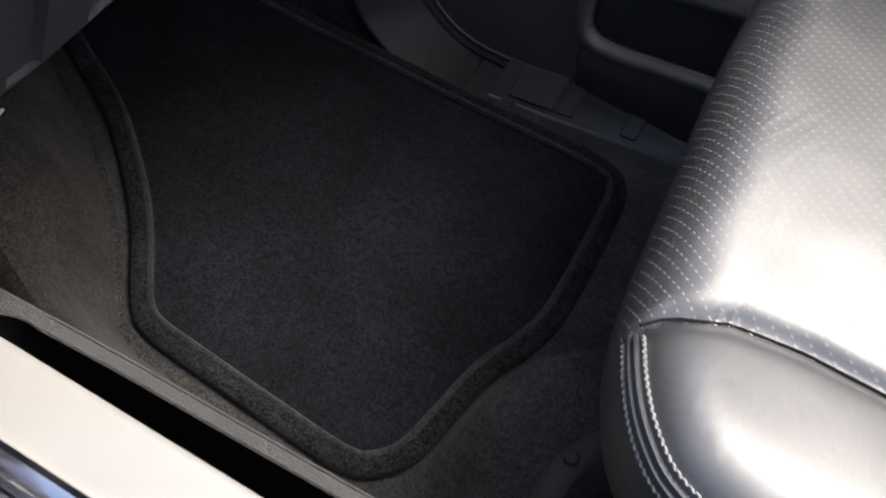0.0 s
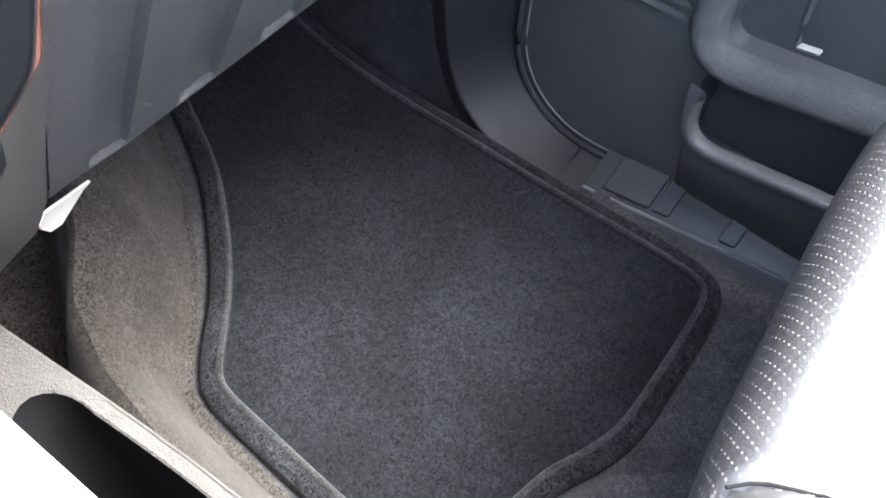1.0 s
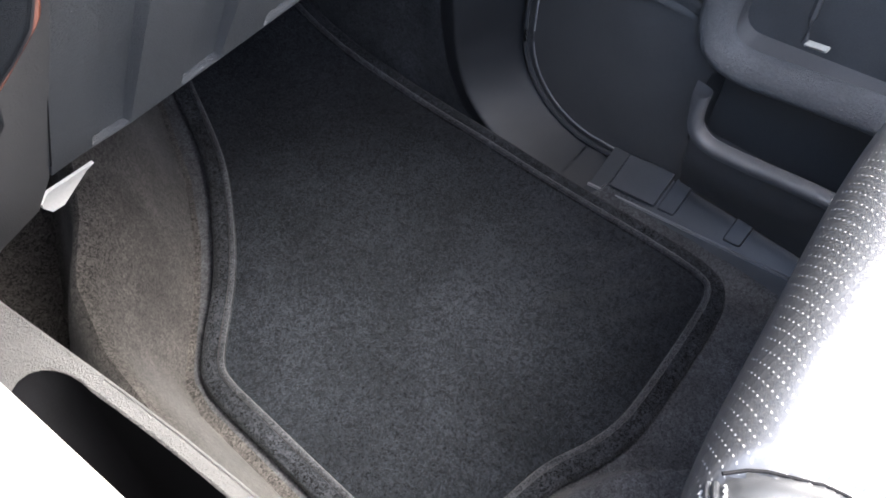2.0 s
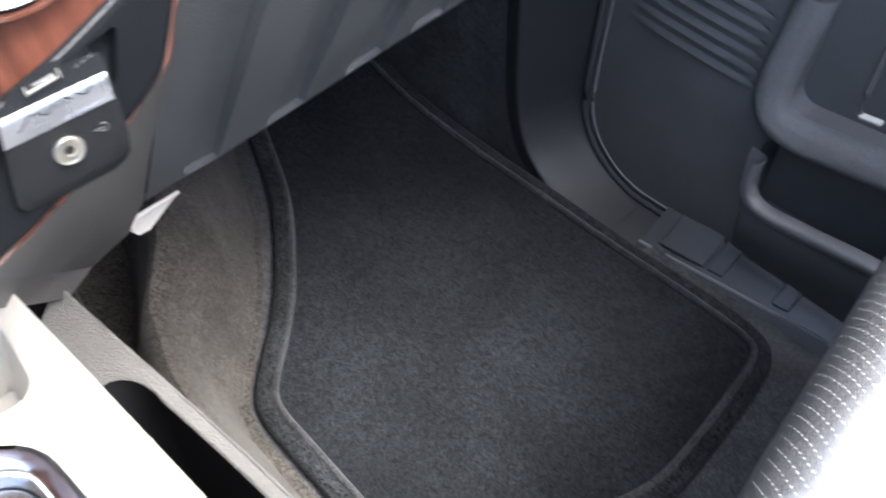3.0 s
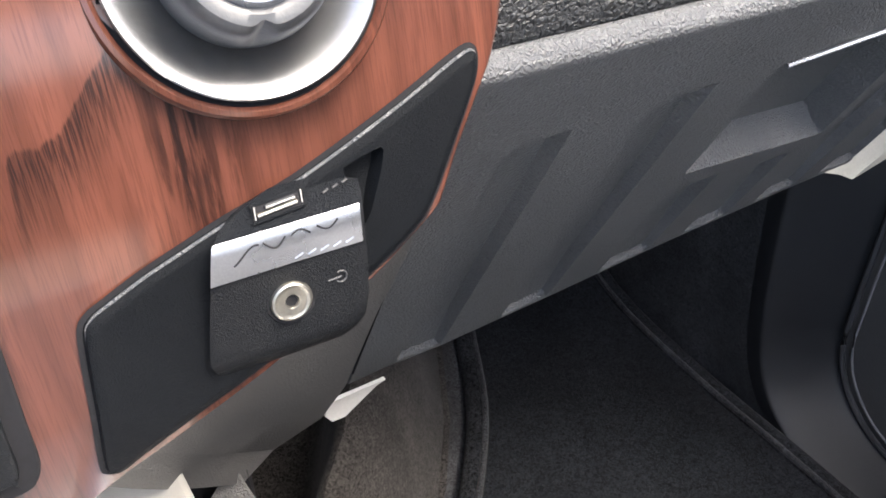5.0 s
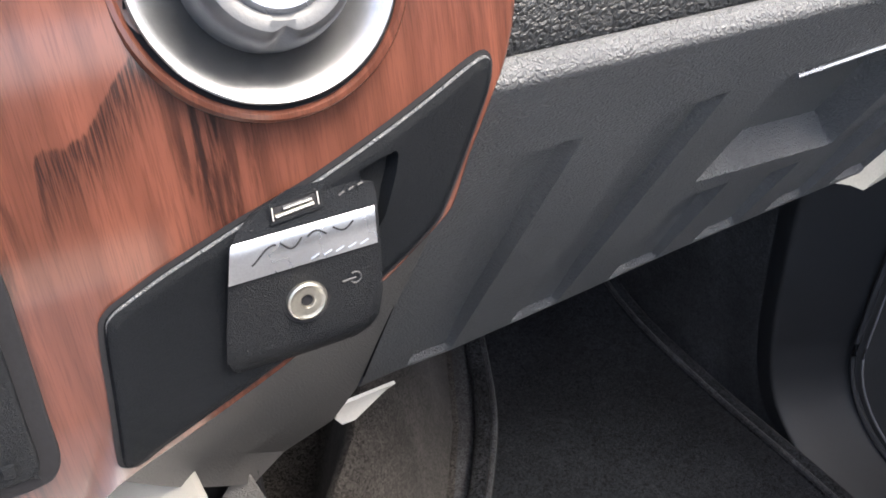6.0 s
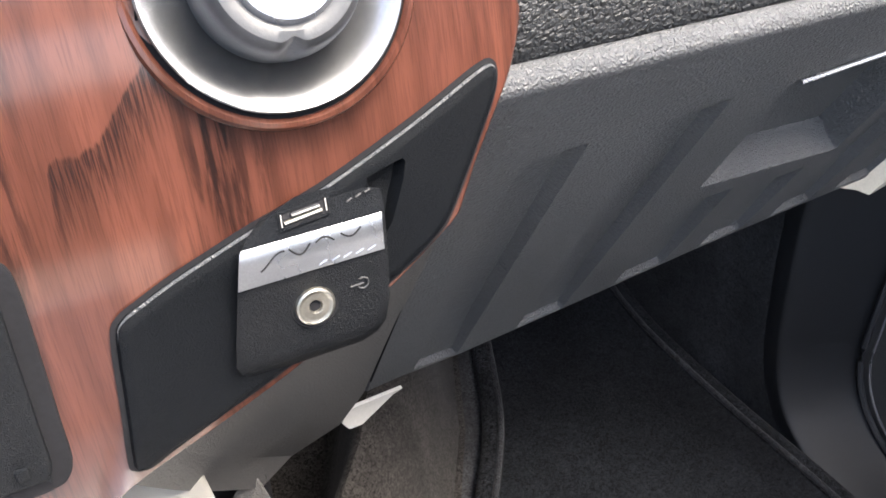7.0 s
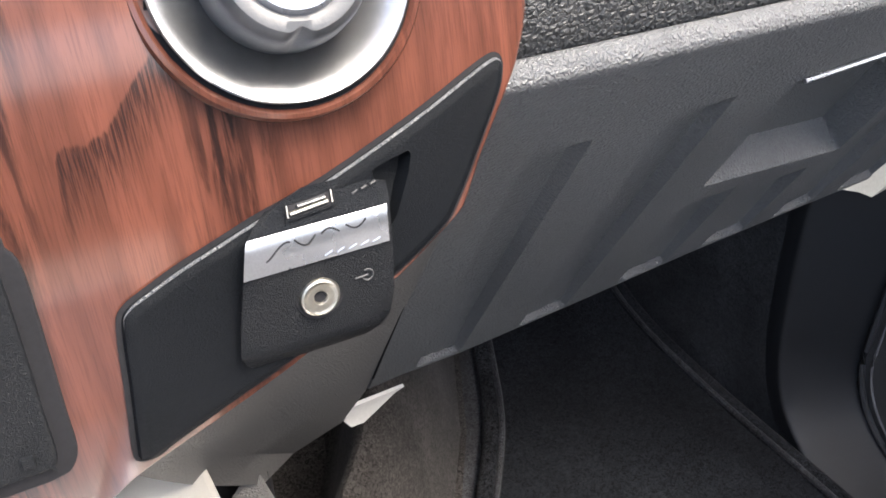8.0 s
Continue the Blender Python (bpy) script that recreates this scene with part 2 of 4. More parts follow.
    zones = op('MAXIMUM', mid, op('MAXIMUM', far, op('MULTIPLY', near, 0.7)))
    col = ramp(tone.outputs[0], [(0.30, (0.058, 0.0194, 0.0122)), (0.70, (0.092, 0.0314, 0.0197))])
    col = times(col, ramp(band.outputs[1], [(0.05, (0.55, 0.50, 0.48)), (0.45, (1, 1, 1))]), 0.35)
    col = darken(col, op('MULTIPLY', flame, 0.85), (0.20, 0.19, 0.21))
    col = darken(col, op('MULTIPLY', zones, op('MULTIPLY', fine, over(broad, 0.0, 1.0, 0.55, 1.0))), (0.14, 0.13, 0.15))
    col = times(col, ramp(streak.outputs[0], [(0.36, (0.55, 0.50, 0.48)), (0.54, (1, 1, 1))]), 0.2)
    col = times(col, ramp(pore.outputs[0], [(0.36, (0.40, 0.34, 0.32)), (0.52, (1, 1, 1))]), 0.38)
    nt.links.new(col, b.inputs["Base Color"])
    b.inputs["Roughness"].default_value = 0.45
    b.inputs["Specular IOR Level"].default_value = 0.15
    b.inputs["Coat Weight"].default_value = 1.0
    b.inputs["Coat Roughness"].default_value = 0.12
    bp = nt.nodes.new("ShaderNodeBump")
    bp.inputs["Strength"].default_value = 0.08
    bp.inputs["Distance"].default_value = 0.0003
    nt.links.new(pore.outputs[0], bp.inputs["Height"])
    nt.links.new(bp.outputs[0], b.inputs["Normal"])
    return m


def perforated_leather():
    """Leather with staggered rows of small slots, on a surface map in metres."""
    m = M_LEATHER.copy()
    m.name = "perforated_leather"
    nt = m.node_tree
    b = nt.nodes["Principled BSDF"]
    uv = nt.nodes.new("ShaderNodeUVMap")
    uv.uv_map = "metres"
    sep = nt.nodes.new("ShaderNodeSeparateXYZ")
    nt.links.new(uv.outputs[0], sep.inputs[0])

    def op(kind, a, bval=None, c=None):
        nd = nt.nodes.new("ShaderNodeMath")
        nd.operation = kind
        for i, v in enumerate((a, bval, c)):
            if v is None:
                continue
            if isinstance(v, (int, float)):
                nd.inputs[i].default_value = v
            else:
                nt.links.new(v, nd.inputs[i])
        return nd.outputs[0]

    px, py = 0.0084, 0.0046
    across = op('MULTIPLY_ADD', sep.outputs[1], -0.6, sep.outputs[0])
    col = op('FLOOR', op('DIVIDE', across, px))
    shift = op('MULTIPLY', op('FLOORED_MODULO', col, 2.0), 0.5)
    fx = op('SUBTRACT', op('FRACT', op('DIVIDE', across, px)), 0.5)
    fy = op('SUBTRACT', op('FRACT', op('ADD', op('DIVIDE', sep.outputs[1], py), shift)), 0.5)
    dx = op('DIVIDE', op('MULTIPLY', fx, px), 0.00060)
    dy = op('DIVIDE', op('MULTIPLY', fy, py), 0.00085)
    d = op('SQRT', op('ADD', op('MULTIPLY', dx, dx), op('MULTIPLY', dy, dy)))
    hole = op('LESS_THAN', d, 1.0)
    old = b.inputs["Base Color"].links[0].from_socket
    mx = nt.nodes.new("ShaderNodeMixRGB")
    mx.inputs[2].default_value = (0.42, 0.415, 0.405, 1)
    nt.links.new(hole, mx.inputs[0])
    nt.links.new(old, mx.inputs[1])
    nt.links.new(mx.outputs[0], b.inputs["Base Color"])
    oldr = b.inputs["Roughness"].links[0].from_socket
    solid = op('SUBTRACT', 1.0, hole)
    nt.links.new(op('MULTIPLY', solid, 1.0), b.inputs["Specular IOR Level"])
    nt.links.new(op('MULTIPLY', solid, 1.0), b.inputs["Coat Weight"])
    rg = op('MAXIMUM', oldr, hole)
    nt.links.new(rg, b.inputs["Roughness"])
    return m


def creased(m, scale=9.0, depth=0.0022):
    """Soft folds under the fine grain of a leather."""
    nt = m.node_tree
    b = nt.nodes["Principled BSDF"]
    co = nt.nodes.new("ShaderNodeTexCoord")
    mp = nt.nodes.new("ShaderNodeMapping")
    mp.inputs["Scale"].default_value = (1.0, 2.2, 1.0)
    mp.inputs["Rotation"].default_value = (0, 0, 0.5)
    nt.links.new(co.outputs["Object"], mp.inputs["Vector"])
    n = node(nt, "ShaderNodeTexNoise", Scale=scale, Detail=4.0, Roughness=0.55, Distortion=1.2)
    nt.links.new(mp.outputs[0], n.inputs["Vector"])
    fold = nt.nodes.new("ShaderNodeMath")
    fold.operation = 'SUBTRACT'
    fold.inputs[1].default_value = 0.5
    nt.links.new(n.outputs[0], fold.inputs[0])
    ab = nt.nodes.new("ShaderNodeMath")
    ab.operation = 'ABSOLUTE'
    nt.links.new(fold.outputs[0], ab.inputs[0])
    lim = nt.nodes.new("ShaderNodeMapRange")
    lim.inputs[2].default_value = 0.16
    nt.links.new(ab.outputs[0], lim.inputs[0])
    bp = nt.nodes.new("ShaderNodeBump")
    bp.inputs["Strength"].default_value = 0.22
    bp.inputs["Distance"].default_value = depth
    nt.links.new(lim.outputs[0], bp.inputs["Height"])
    fine = b.inputs["Normal"].links[0].from_node
    nt.links.new(bp.outputs[0], fine.inputs["Normal"])
    return m


creased(M_LEATHER)


def dusty(m, scale=110.0, size=0.035, share=0.10, tone=(0.30, 0.29, 0.27)):
    """A few pale dust specks over a finished material."""
    nt = m.node_tree
    b = nt.nodes["Principled BSDF"]
    co = nt.nodes.new("ShaderNodeTexCoord")
    v = node(nt, "ShaderNodeTexVoronoi", Scale=scale)
    nt.links.new(co.outputs["Object"], v.inputs["Vector"])
    sp = nt.nodes.new("ShaderNodeSeparateColor")
    nt.links.new(v.outputs["Color"], sp.inputs[0])

    def op(kind, p, q):
        x = nt.nodes.new("ShaderNodeMath")
        x.operation = kind
        nt.links.new(p, x.inputs[0])
        if isinstance(q, float):
            x.inputs[1].default_value = q
        else:
            nt.links.new(q, x.inputs[1])
        return x.outputs[0]
    few = op('LESS_THAN', sp.outputs[0], share)
    near = op('LESS_THAN', v.outputs["Distance"], op('MULTIPLY', sp.outputs[1], size * 2))
    mx = nt.nodes.new("ShaderNodeMixRGB")
    nt.links.new(op('MULTIPLY', few, near), mx.inputs[0])
    nt.links.new(b.inputs["Base Color"].links[0].from_socket, mx.inputs[1])
    mx.inputs[2].default_value = (*tone, 1)
    nt.links.new(mx.outputs[0], b.inputs["Base Color"])
    return m


M_WOOD = dusty(wood_material(), 70.0, 0.022, 0.10)
dusty(M_DOOR, 90.0, 0.02, 0.05, (0.12, 0.12, 0.12))
dusty(M_PANEL, 150.0, 0.045, 0.10, (0.10, 0.10, 0.10))
dusty(M_GLOSS, 160.0, 0.045, 0.12, (0.16, 0.16, 0.16))
dusty(M_MAT, 60.0, 0.02, 0.05, (0.10, 0.10, 0.10))
M_PERF = perforated_leather()


# ---- building helpers ----
def thing(name, base, label, category, group="", kind=""):
    ob = new(name)
    ob.matrix_world = pose(*base)
    ob.empty_display_size = 0.03
    return tagged(ob, label, category, group, kind)


def origin_of(ob):
    p = Vector((0, 0, 0))
    while ob:
        p += ob.location
        ob = ob.parent
    return p


def part(name, bm, material, parent, label="", smooth=True):
    """A bmesh in world metres as one mesh under a thing or part."""
    o = origin_of(parent) if parent else Vector((0, 0, 0))
    for v in bm.verts:
        v.co -= o
    bmesh.ops.recalc_face_normals(bm, faces=bm.faces)
    for f in bm.faces:
        f.smooth = smooth
    me = bpy.data.meshes.new(name)
    bm.to_mesh(me)
    bm.free()
    me.materials.append(material)
    if smooth:
        me.set_sharp_from_angle(angle=radians(38))
    ob = new(name, me)
    ob.parent = parent
    if label:
        tagged(ob, label)
    return ob


def setting(name, bm, material, label, category, smooth=True):
    return tagged(part(name, bm, material, None, "", smooth), label, category, "", "structure")


def sheet(fn, us, vs, bm=None):
    """A grid surface from fn(u, v)."""
    bm = bm or bmesh.new()
    rows = [[bm.verts.new(fn(u, v)) for v in vs] for u in us]
    for a, b in zip(rows, rows[1:]):
        for i in range(len(vs) - 1):
            bm.faces.new((a[i], b[i], b[i + 1], a[i + 1]))
    return bm


def span(a, b, n):
    return [a + (b - a) * i / (n - 1) for i in range(n)]


def smooth_loop(pts, n=4):
    """A closed Catmull-Rom curve through 2D points."""
    out, k = [], len(pts)
    P = [Vector(p) for p in pts]
    for i in range(k):
        a, b, c, d = P[i - 1], P[i], P[(i + 1) % k], P[(i + 2) % k]
        for j in range(n):
            t = j / n
            out.append(0.5 * ((2 * b) + (c - a) * t + (2 * a - 5 * b + 4 * c - d) * t * t + (3 * b - a - 3 * c + d) * t ** 3))
    return out


def area2(pts):
    return sum(pts[i - 1][0] * pts[i][1] - pts[i][0] * pts[i - 1][1] for i in range(len(pts)))


def inset(pts, d):
    """A closed 2D loop moved inwards by d."""
    s = 1 if area2(pts) > 0 else -1
    out = []
    for i in range(len(pts)):
        t = Vector(pts[(i + 1) % len(pts)]) - Vector(pts[i - 1])
        if t.length < 1e-9:
            t = Vector((1, 0))
        t.normalize()
        out.append(Vector(pts[i]) + Vector((-t.y, t.x)) * d * s)
    return out


def rounded(x0, y0, x1, y1, r, n=6):
    pts = []
    for cx, cy, a in ((x1 - r, y1 - r, 0), (x0 + r, y1 - r, 90), (x0 + r, y0 + r, 180), (x1 - r, y0 + r, 270)):
        for i in range(n + 1):
            w = radians(a + 90 * i / n)
            pts.append(Vector((cx + r * math.cos(w), cy + r * math.sin(w))))
    return pts


def bridge(bm, a, b):
    n = len(a)
    for i in range(n):
        bm.faces.new((a[i], a[(i + 1) % n], b[(i + 1) % n], b[i]))


def cap(bm, loop):
    edges = []
    for i in range(len(loop)):
        e = bm.edges.get((loop[i], loop[(i + 1) % len(loop)]))
        edges.append(e or bm.edges.new((loop[i], loop[(i + 1) % len(loop)])))
    bmesh.ops.triangle_fill(bm, use_beauty=True, use_dissolve=False, edges=edges)


def plate(outline, place, height, edge=0.0015, depth=0.004, bm=None, close=True):
    """A plate with rounded rims. outline: 2D loop; place(p, h): its point at h above the support."""
    bm = bm or bmesh.new()
    levels = [(0.0, -depth), (0.0, height - edge), (edge * 0.3, height - edge * 0.3), (edge, height), (edge * 1.35, height)]
    rings = [[bm.verts.new(place(p, h)) for p in inset(outline, d)] for d, h in levels]
    for a, b in zip(rings, rings[1:]):
        bridge(bm, a, b)
    if close:
        cap(bm, rings[-1])
    return bm


def holed(outer, holes, place, deep, taper=0.0, floor=True, bm=None, rim=0.0):
    """A face with sunk wells: loops in 2D, place(p, h). A rim rounds the wells' edges."""
    bm = bm or bmesh.new()
    loops = [[bm.verts.new(place(p, 0.0)) for p in outer]]
    for h in holes:
        loops.append([bm.verts.new(place(p, 0.0)) for p in inset(h, -rim)])
    edges = []
    for lp in loops:
        for i in range(len(lp)):
            edges.append(bm.edges.new((lp[i], lp[(i + 1) % len(lp)])))
    bmesh.ops.triangle_fill(bm, use_beauty=True, use_dissolve=False, edges=edges)
    for h, lp in zip(holes, loops[1:]):
        prev = lp
        levels = [(-0.3 * rim, -0.3 * rim), (0.0, -rim), (taper, -deep)] if rim else [(taper, -deep)]
        for d, z in levels:
            ring = [bm.verts.new(place(p, z)) for p in inset(h, d)]
            bridge(bm, prev, ring)
            prev = ring
        if floor:
            cap(bm, prev)
    return bm


def tube(points, r, n=8, bm=None, closed=False, flat=1.0):
    bm = bm or bmesh.new()
    P = [Vector(p) for p in points]
    rings = []
    for i, p in enumerate(P):
        if closed:
            t = P[(i + 1) % len(P)] - P[i - 1]
        else:
            t = P[min(i + 1, len(P) - 1)] - P[max(i - 1, 0)]
        t.normalize()
        s = t.cross(Vector((0, 0, 1)))
        if s.length < 0.1:
            s = t.cross(Vector((0, 1, 0)))
        s.normalize()
        u = s.cross(t)
        rr = r(i / max(1, len(P) - 1)) if callable(r) else r
        rings.append([bm.verts.new(p + rr * (math.cos(2 * math.pi * k / n) * s + flat * math.sin(2 * math.pi * k / n) * u)) for k in range(n)])
    for a, b in zip(rings, rings[1:]):
        bridge(bm, a, b)
    if closed:
        bridge(bm, rings[-1], rings[0])
    else:
        bm.faces.new(rings[0][::-1])
        bm.faces.new(rings[-1])
    return bm


def turned(profile, m, n=48, bm=None):
    """A profile of (radius, height) turned about the z axis of m."""
    bm = bm or bmesh.new()
    prev = None
    for r, h in profile:
        if r < 1e-6:
            ring = [bm.verts.new(m @ Vector((0, 0, h)))]
        else:
            ring = [bm.verts.new(m @ Vector((r * math.cos(2 * math.pi * k / n), r * math.sin(2 * math.pi * k / n), h))) for k in range(n)]
        if prev:
            if len(ring) == 1:
                for k in range(n):
                    bm.faces.new((prev[k], prev[(k + 1) % n], ring[0]))
            elif len(prev) == 1:
                for k in range(n):
                    bm.faces.new((prev[0], ring[k], ring[(k + 1) % n]))
            else:
                bridge(bm, prev, ring)
        prev = ring
    return bm


def block(x0, y0, z0, x1, y1, z1, r=0.002, bm=None):
    own = bmesh.new()
    bmesh.ops.create_cube(own, size=1.0)
    for v in own.verts:
        v.co = Vector(((x0 + x1) / 2 + v.co.x * (x1 - x0), (y0 + y1) / 2 + v.co.y * (y1 - y0), (z0 + z1) / 2 + v.co.z * (z1 - z0)))
    if r:
        bmesh.ops.bevel(own, geom=own.edges[:] + own.verts[:], offset=r, segments=2, profile=0.5, affect='EDGES')
    if bm is None:
        return own
    me = bpy.data.meshes.new("tmp")
    own.to_mesh(me)
    own.free()
    bm.from_mesh(me)
    bpy.data.meshes.remove(me)
    return bm


def steps(table, x):
    """Piecewise straight interpolation in a table of (x, y)."""
    if x <= table[0][0]:
        return table[0][1]
    for (a, fa), (b, fb) in zip(table, table[1:]):
        if x <= b:
            return fa + (fb - fa) * (x - a) / (b - a)
    return table[-1][1]


def ease(x):
    x = min(1.0, max(0.0, x))
    return x * x * (3 - 2 * x)


# ---- floor, tunnel, toe board ----
def toe(y):
    return 1.6 * max(0.0, y - 0.62) ** 2 if y < 0.95 else 1.6 * 0.33 ** 2 + 1.06 * (y - 0.95)


BASE_X = [(-0.7, -0.060), (0.36, -0.060), (0.40, -0.050), (0.47, 0.016), (0.53, 0.066), (0.62, 0.122), (0.73, 0.170), (1.0, 0.21)]
RIDGE_X = [(-0.7, -0.118), (0.28, -0.112), (0.39, -0.104), (0.456, -0.083), (0.503, -0.040), (0.60, 0.02), (1.0, 0.10)]
RIDGE_Z = [(-0.7, 0.16), (0.28, 0.13), (0.39, 0.14), (0.456, 0.16), (0.503, 0.18), (1.0, 0.40)]


def carpet_z(x, y):
    b, r, h = steps(BASE_X, y), steps(RIDGE_X, y), steps(RIDGE_Z, y)
    f = -0.012 + toe(y)
    if x >= b:
        rear = steps([(-0.1, 0.044), (0.02, 0.050), (0.069, 0.050), (0.122, 0.042), (0.174, 0.018), (0.199, -0.006), (0.222, -0.032), (0.26, -0.07), (0.6, -0.12)], x)
        lift = 0.045 * ease((rear + 0.004 - y) / 0.026) + 0.0025 * math.exp(-((y - rear + 0.020) / 0.014) ** 2)
        return f + lift * ease((x + 0.02) / 0.08) - 0.035 * ease((x - 0.440) / 0.012) * ease((y - 0.245) / 0.02)
    if x >= r:
        t = (b - x) / (b - r)
        return f + (h - f) * (0.12 * t + 0.88 * math.sin(t * math.pi / 2) ** 1.2)
    return h - 0.16 * ease((r - x) / 0.07)


def floor_fn(x, y):
    return (x, y, carpet_z(x, y) + 0.0012 * noise.noise(Vector((x * 30, y * 30, 0))))


def build_floor():
    ys = span(-1.6, -0.16, 20)[:-1] + span(-0.16, 0.10, 105)[:-1] + span(0.10, 1.15, 90)
    bm = bmesh.new()
    rows = []
    for y in ys:
        b, r = steps(BASE_X, y), steps(RIDGE_X, y)
        xs = span(r - 0.16, r - 0.075, 4) + span(r - 0.068, r, 9)[:-1] + span(r, b, 16)[:-1] + span(b, 0.62, 60)
        rows.append([bm.verts.new(floor_fn(x, y)) for x in xs])
    for a, c in zip(rows, rows[1:]):
        for i in range(len(a) - 1):
            bm.faces.new((a[i], a[i + 1], c[i + 1], c[i]))
    ob = setting("floor", bm, M_CARPET, "black carpet lining the footwell floor, with a brown-grey tunnel side", "carpet")
    ob.data.materials.append(M_TUNNEL)
    cols = len(rows[0]) - 1
    for i, p in enumerate(ob.data.polygons):
        p.material_index = 1 if i % cols < 28 else 0


build_floor()


# ---- kick panel, sill, door ----
RIDGE = [(0.492, 0.80), (0.487, 0.30), (0.478, 0.16), (0.466, 0.085), (0.445, 0.036), (0.410, 0.004), (0.350, -0.022), (0.240, -0.036)]


def curve_through(pts, n):
    """An open smooth curve through 2D points."""
    P = [Vector(p) for p in pts]
    fine = []
    for i in range(len(P) - 1):
        p0, p1, p2, p3 = P[max(0, i - 1)], P[i], P[i + 1], P[min(i + 2, len(P) - 1)]
        gap = (p2 - p1).length
        m1 = (p2 - p0).normalized() * gap
        m2 = (p3 - p1).normalized() * gap
        for k in range(n):
            t = k / n
            fine.append(p1 * (2 * t ** 3 - 3 * t * t + 1) + m1 * (t ** 3 - 2 * t * t + t) + p2 * (3 * t * t - 2 * t ** 3) + m2 * (t ** 3 - t * t))
    fine.append(P[-1])
    return [(p.x, p.y) for p in fine]


RIDGE = curve_through(RIDGE, 6)


def ridge_distance(y, z):
    """Distance in the side wall to the ridge, negative ahead of and below it."""
    best, sign = 9.0, 1
    for (y0, z0), (y1, z1) in zip(RIDGE, RIDGE[1:]):
        d = Vector((y1 - y0, z1 - z0))
        t = min(1.0, max(0.0, ((y - y0) * d.x + (z - z0) * d.y) / d.length_squared))
        q = Vector((y - y0 - d.x * t, z - z0 - d.y * t))
        if q.length < best:
            best = q.length
            sign = -1 if d.x * q.y - d.y * q.x > 0 else 1
    return best * sign


def kick_x(y, z):
    """The footwell's outer side wall, with a rounded ridge that sweeps down into the sill."""
    d = ridge_distance(y, z)
    base = 0.447 + 0.005 * ease((0.38 - y) / 0.12)
    if d < 0:
        return base + 0.012 * ease(-d / 0.09)
    # distance to the door's edge: the panel meets it flush and passes behind it
    if z > 0.11:
        e = y - 0.423
    elif y > 0.30:
        e = 0.12 * (math.hypot((y - 0.300) / 0.123, (z - 0.110) / 0.117) - 1)
    else:
        e = -0.005 - z
    if e < 0.0015:
        return 0.565
    return base + (0.532 - base) * ease(d / (d + e)) ** 0.8


def build_kick():
    bm = sheet(lambda y, z: (kick_x(y, z), y, z), span(0.262, 0.56, 150)[:-1] + span(0.56, 1.1, 40), span(-0.03, 0.25, 130)[:-1] + span(0.25, 0.80, 60))
    setting("kick_panel", bm, M_KICK, "black moulded plastic kick panel beside the footwell", "trim panel")
    kick = bpy.data.objects["kick_panel"].data
    # Paler carpet ahead of the ridge makes up for light missing there.
    kick.materials.append(M_CARPET)
    for p in kick.polygons:
        if ridge_distance(p.center.y, p.center.z) < -0.022:
            p.material_index = 1
    # Firewall paled as a reflector for the deep footwell.
    bm = sheet(lambda x, z: (x, 1.12 + 0.02 * z, z), span(-1.0, 0.62, 8), span(-0.05, 0.95, 8))
    setting("wall_front", bm, M_BOUNCE, "firewall closing the footwell, pale grey added to bounce light", "wall")


build_kick()


def sill_line(y):
    return 0.5016 - 0.1023 * y, 0.0034 - 0.0904 * y


def build_sill():
    prof = [(-0.030, -0.030), (-0.004, -0.010), (0.0, 0.0), (0.004, 0.0025), (0.008, 0.0005), (0.012, 0.003), (0.05, 0.030), (0.075, 0.036), (0.10, 0.0)]

    def fn(y, k):
        x, z = sill_line(y)
        return (x + prof[k][0], y, z + prof[k][1])
    bm = sheet(fn, span(-0.9, 0.262, 60), range(len(prof)))
    ob = setting("door_sill", bm, M_PLASTIC, "black plastic scuff plate along the door sill", "sill trim")

    def clip(y0, y1, name, lift):
        out = rounded(y0, 0.013, y1, 0.052, 0.003, 3)

        def place(p, h):
            x, z = sill_line(p[0])
            return Vector((x + p[1] - 0.55 * h, p[0], z + 0.003 + (p[1] - 0.012) * 0.71 + 0.83 * h))
        part(name, plate(out, place, lift, 0.0015), M_PLASTIC, ob, "", False)
    clip(0.176, 0.238, "clip_cover", 0.009)
    clip(0.150, 0.172, "clip", 0.005)
    clip(0.064, 0.086, "clip", 0.005)
    clip(-0.04, -0.018, "clip", 0.005)
    # pale lip
    bm = tube([(sill_line(y)[0] + 0.003, y, sill_line(y)[1] + 0.0028) for y in span(-0.4, 0.262, 24)], 0.0022, 6)
    part("lip", bm, M_BEAD, ob, "pale grey edge of the scuff plate")


build_sill()

DX = 0.53


def build_door():
    ob = setting("door_1", door_skin(), M_DOOR, "black plastic inner panel of the closed passenger door", "car door")
    # front seal along the rounded lower corner
    pts = door_edge(0.0)
    bm = tube([(DX - 0.004, p[0], p[1]) for p in pts], 0.0035, 6)
    part("door_seal", bm, M_PLASTIC, ob, "black rubber edge seal")
    pts = door_edge(0.010)
    bm = tube([(DX - 0.001, p[0], p[1]) for p in pts], 0.0015, 6)
    part("edge_bead", bm, M_BEAD, ob, "thin pale grey edge bead")
    # map pocket: lower outer wall with a rolled lip
    lip = [(-0.62, 0.205), (0.0, 0.1525), (0.110, 0.1345), (0.136, 0.1315), (0.151, 0.1340), (0.161, 0.144), (0.165, 0.162), (0.165, 0.188)]

    def wall(k, j):
        y, z = lip_c[k]
        zb = 0.026 - 0.03 * min(0, y)
        t = j / 8
        zz = zb + (z - zb) * t
        return (DX - 0.006 - 0.030 * math.sin(min(1.0, t * 1.25) * math.pi / 2) * ease((0.186 - y) / 0.012), y, zz)
    lip_c = curve_through(lip, 8)
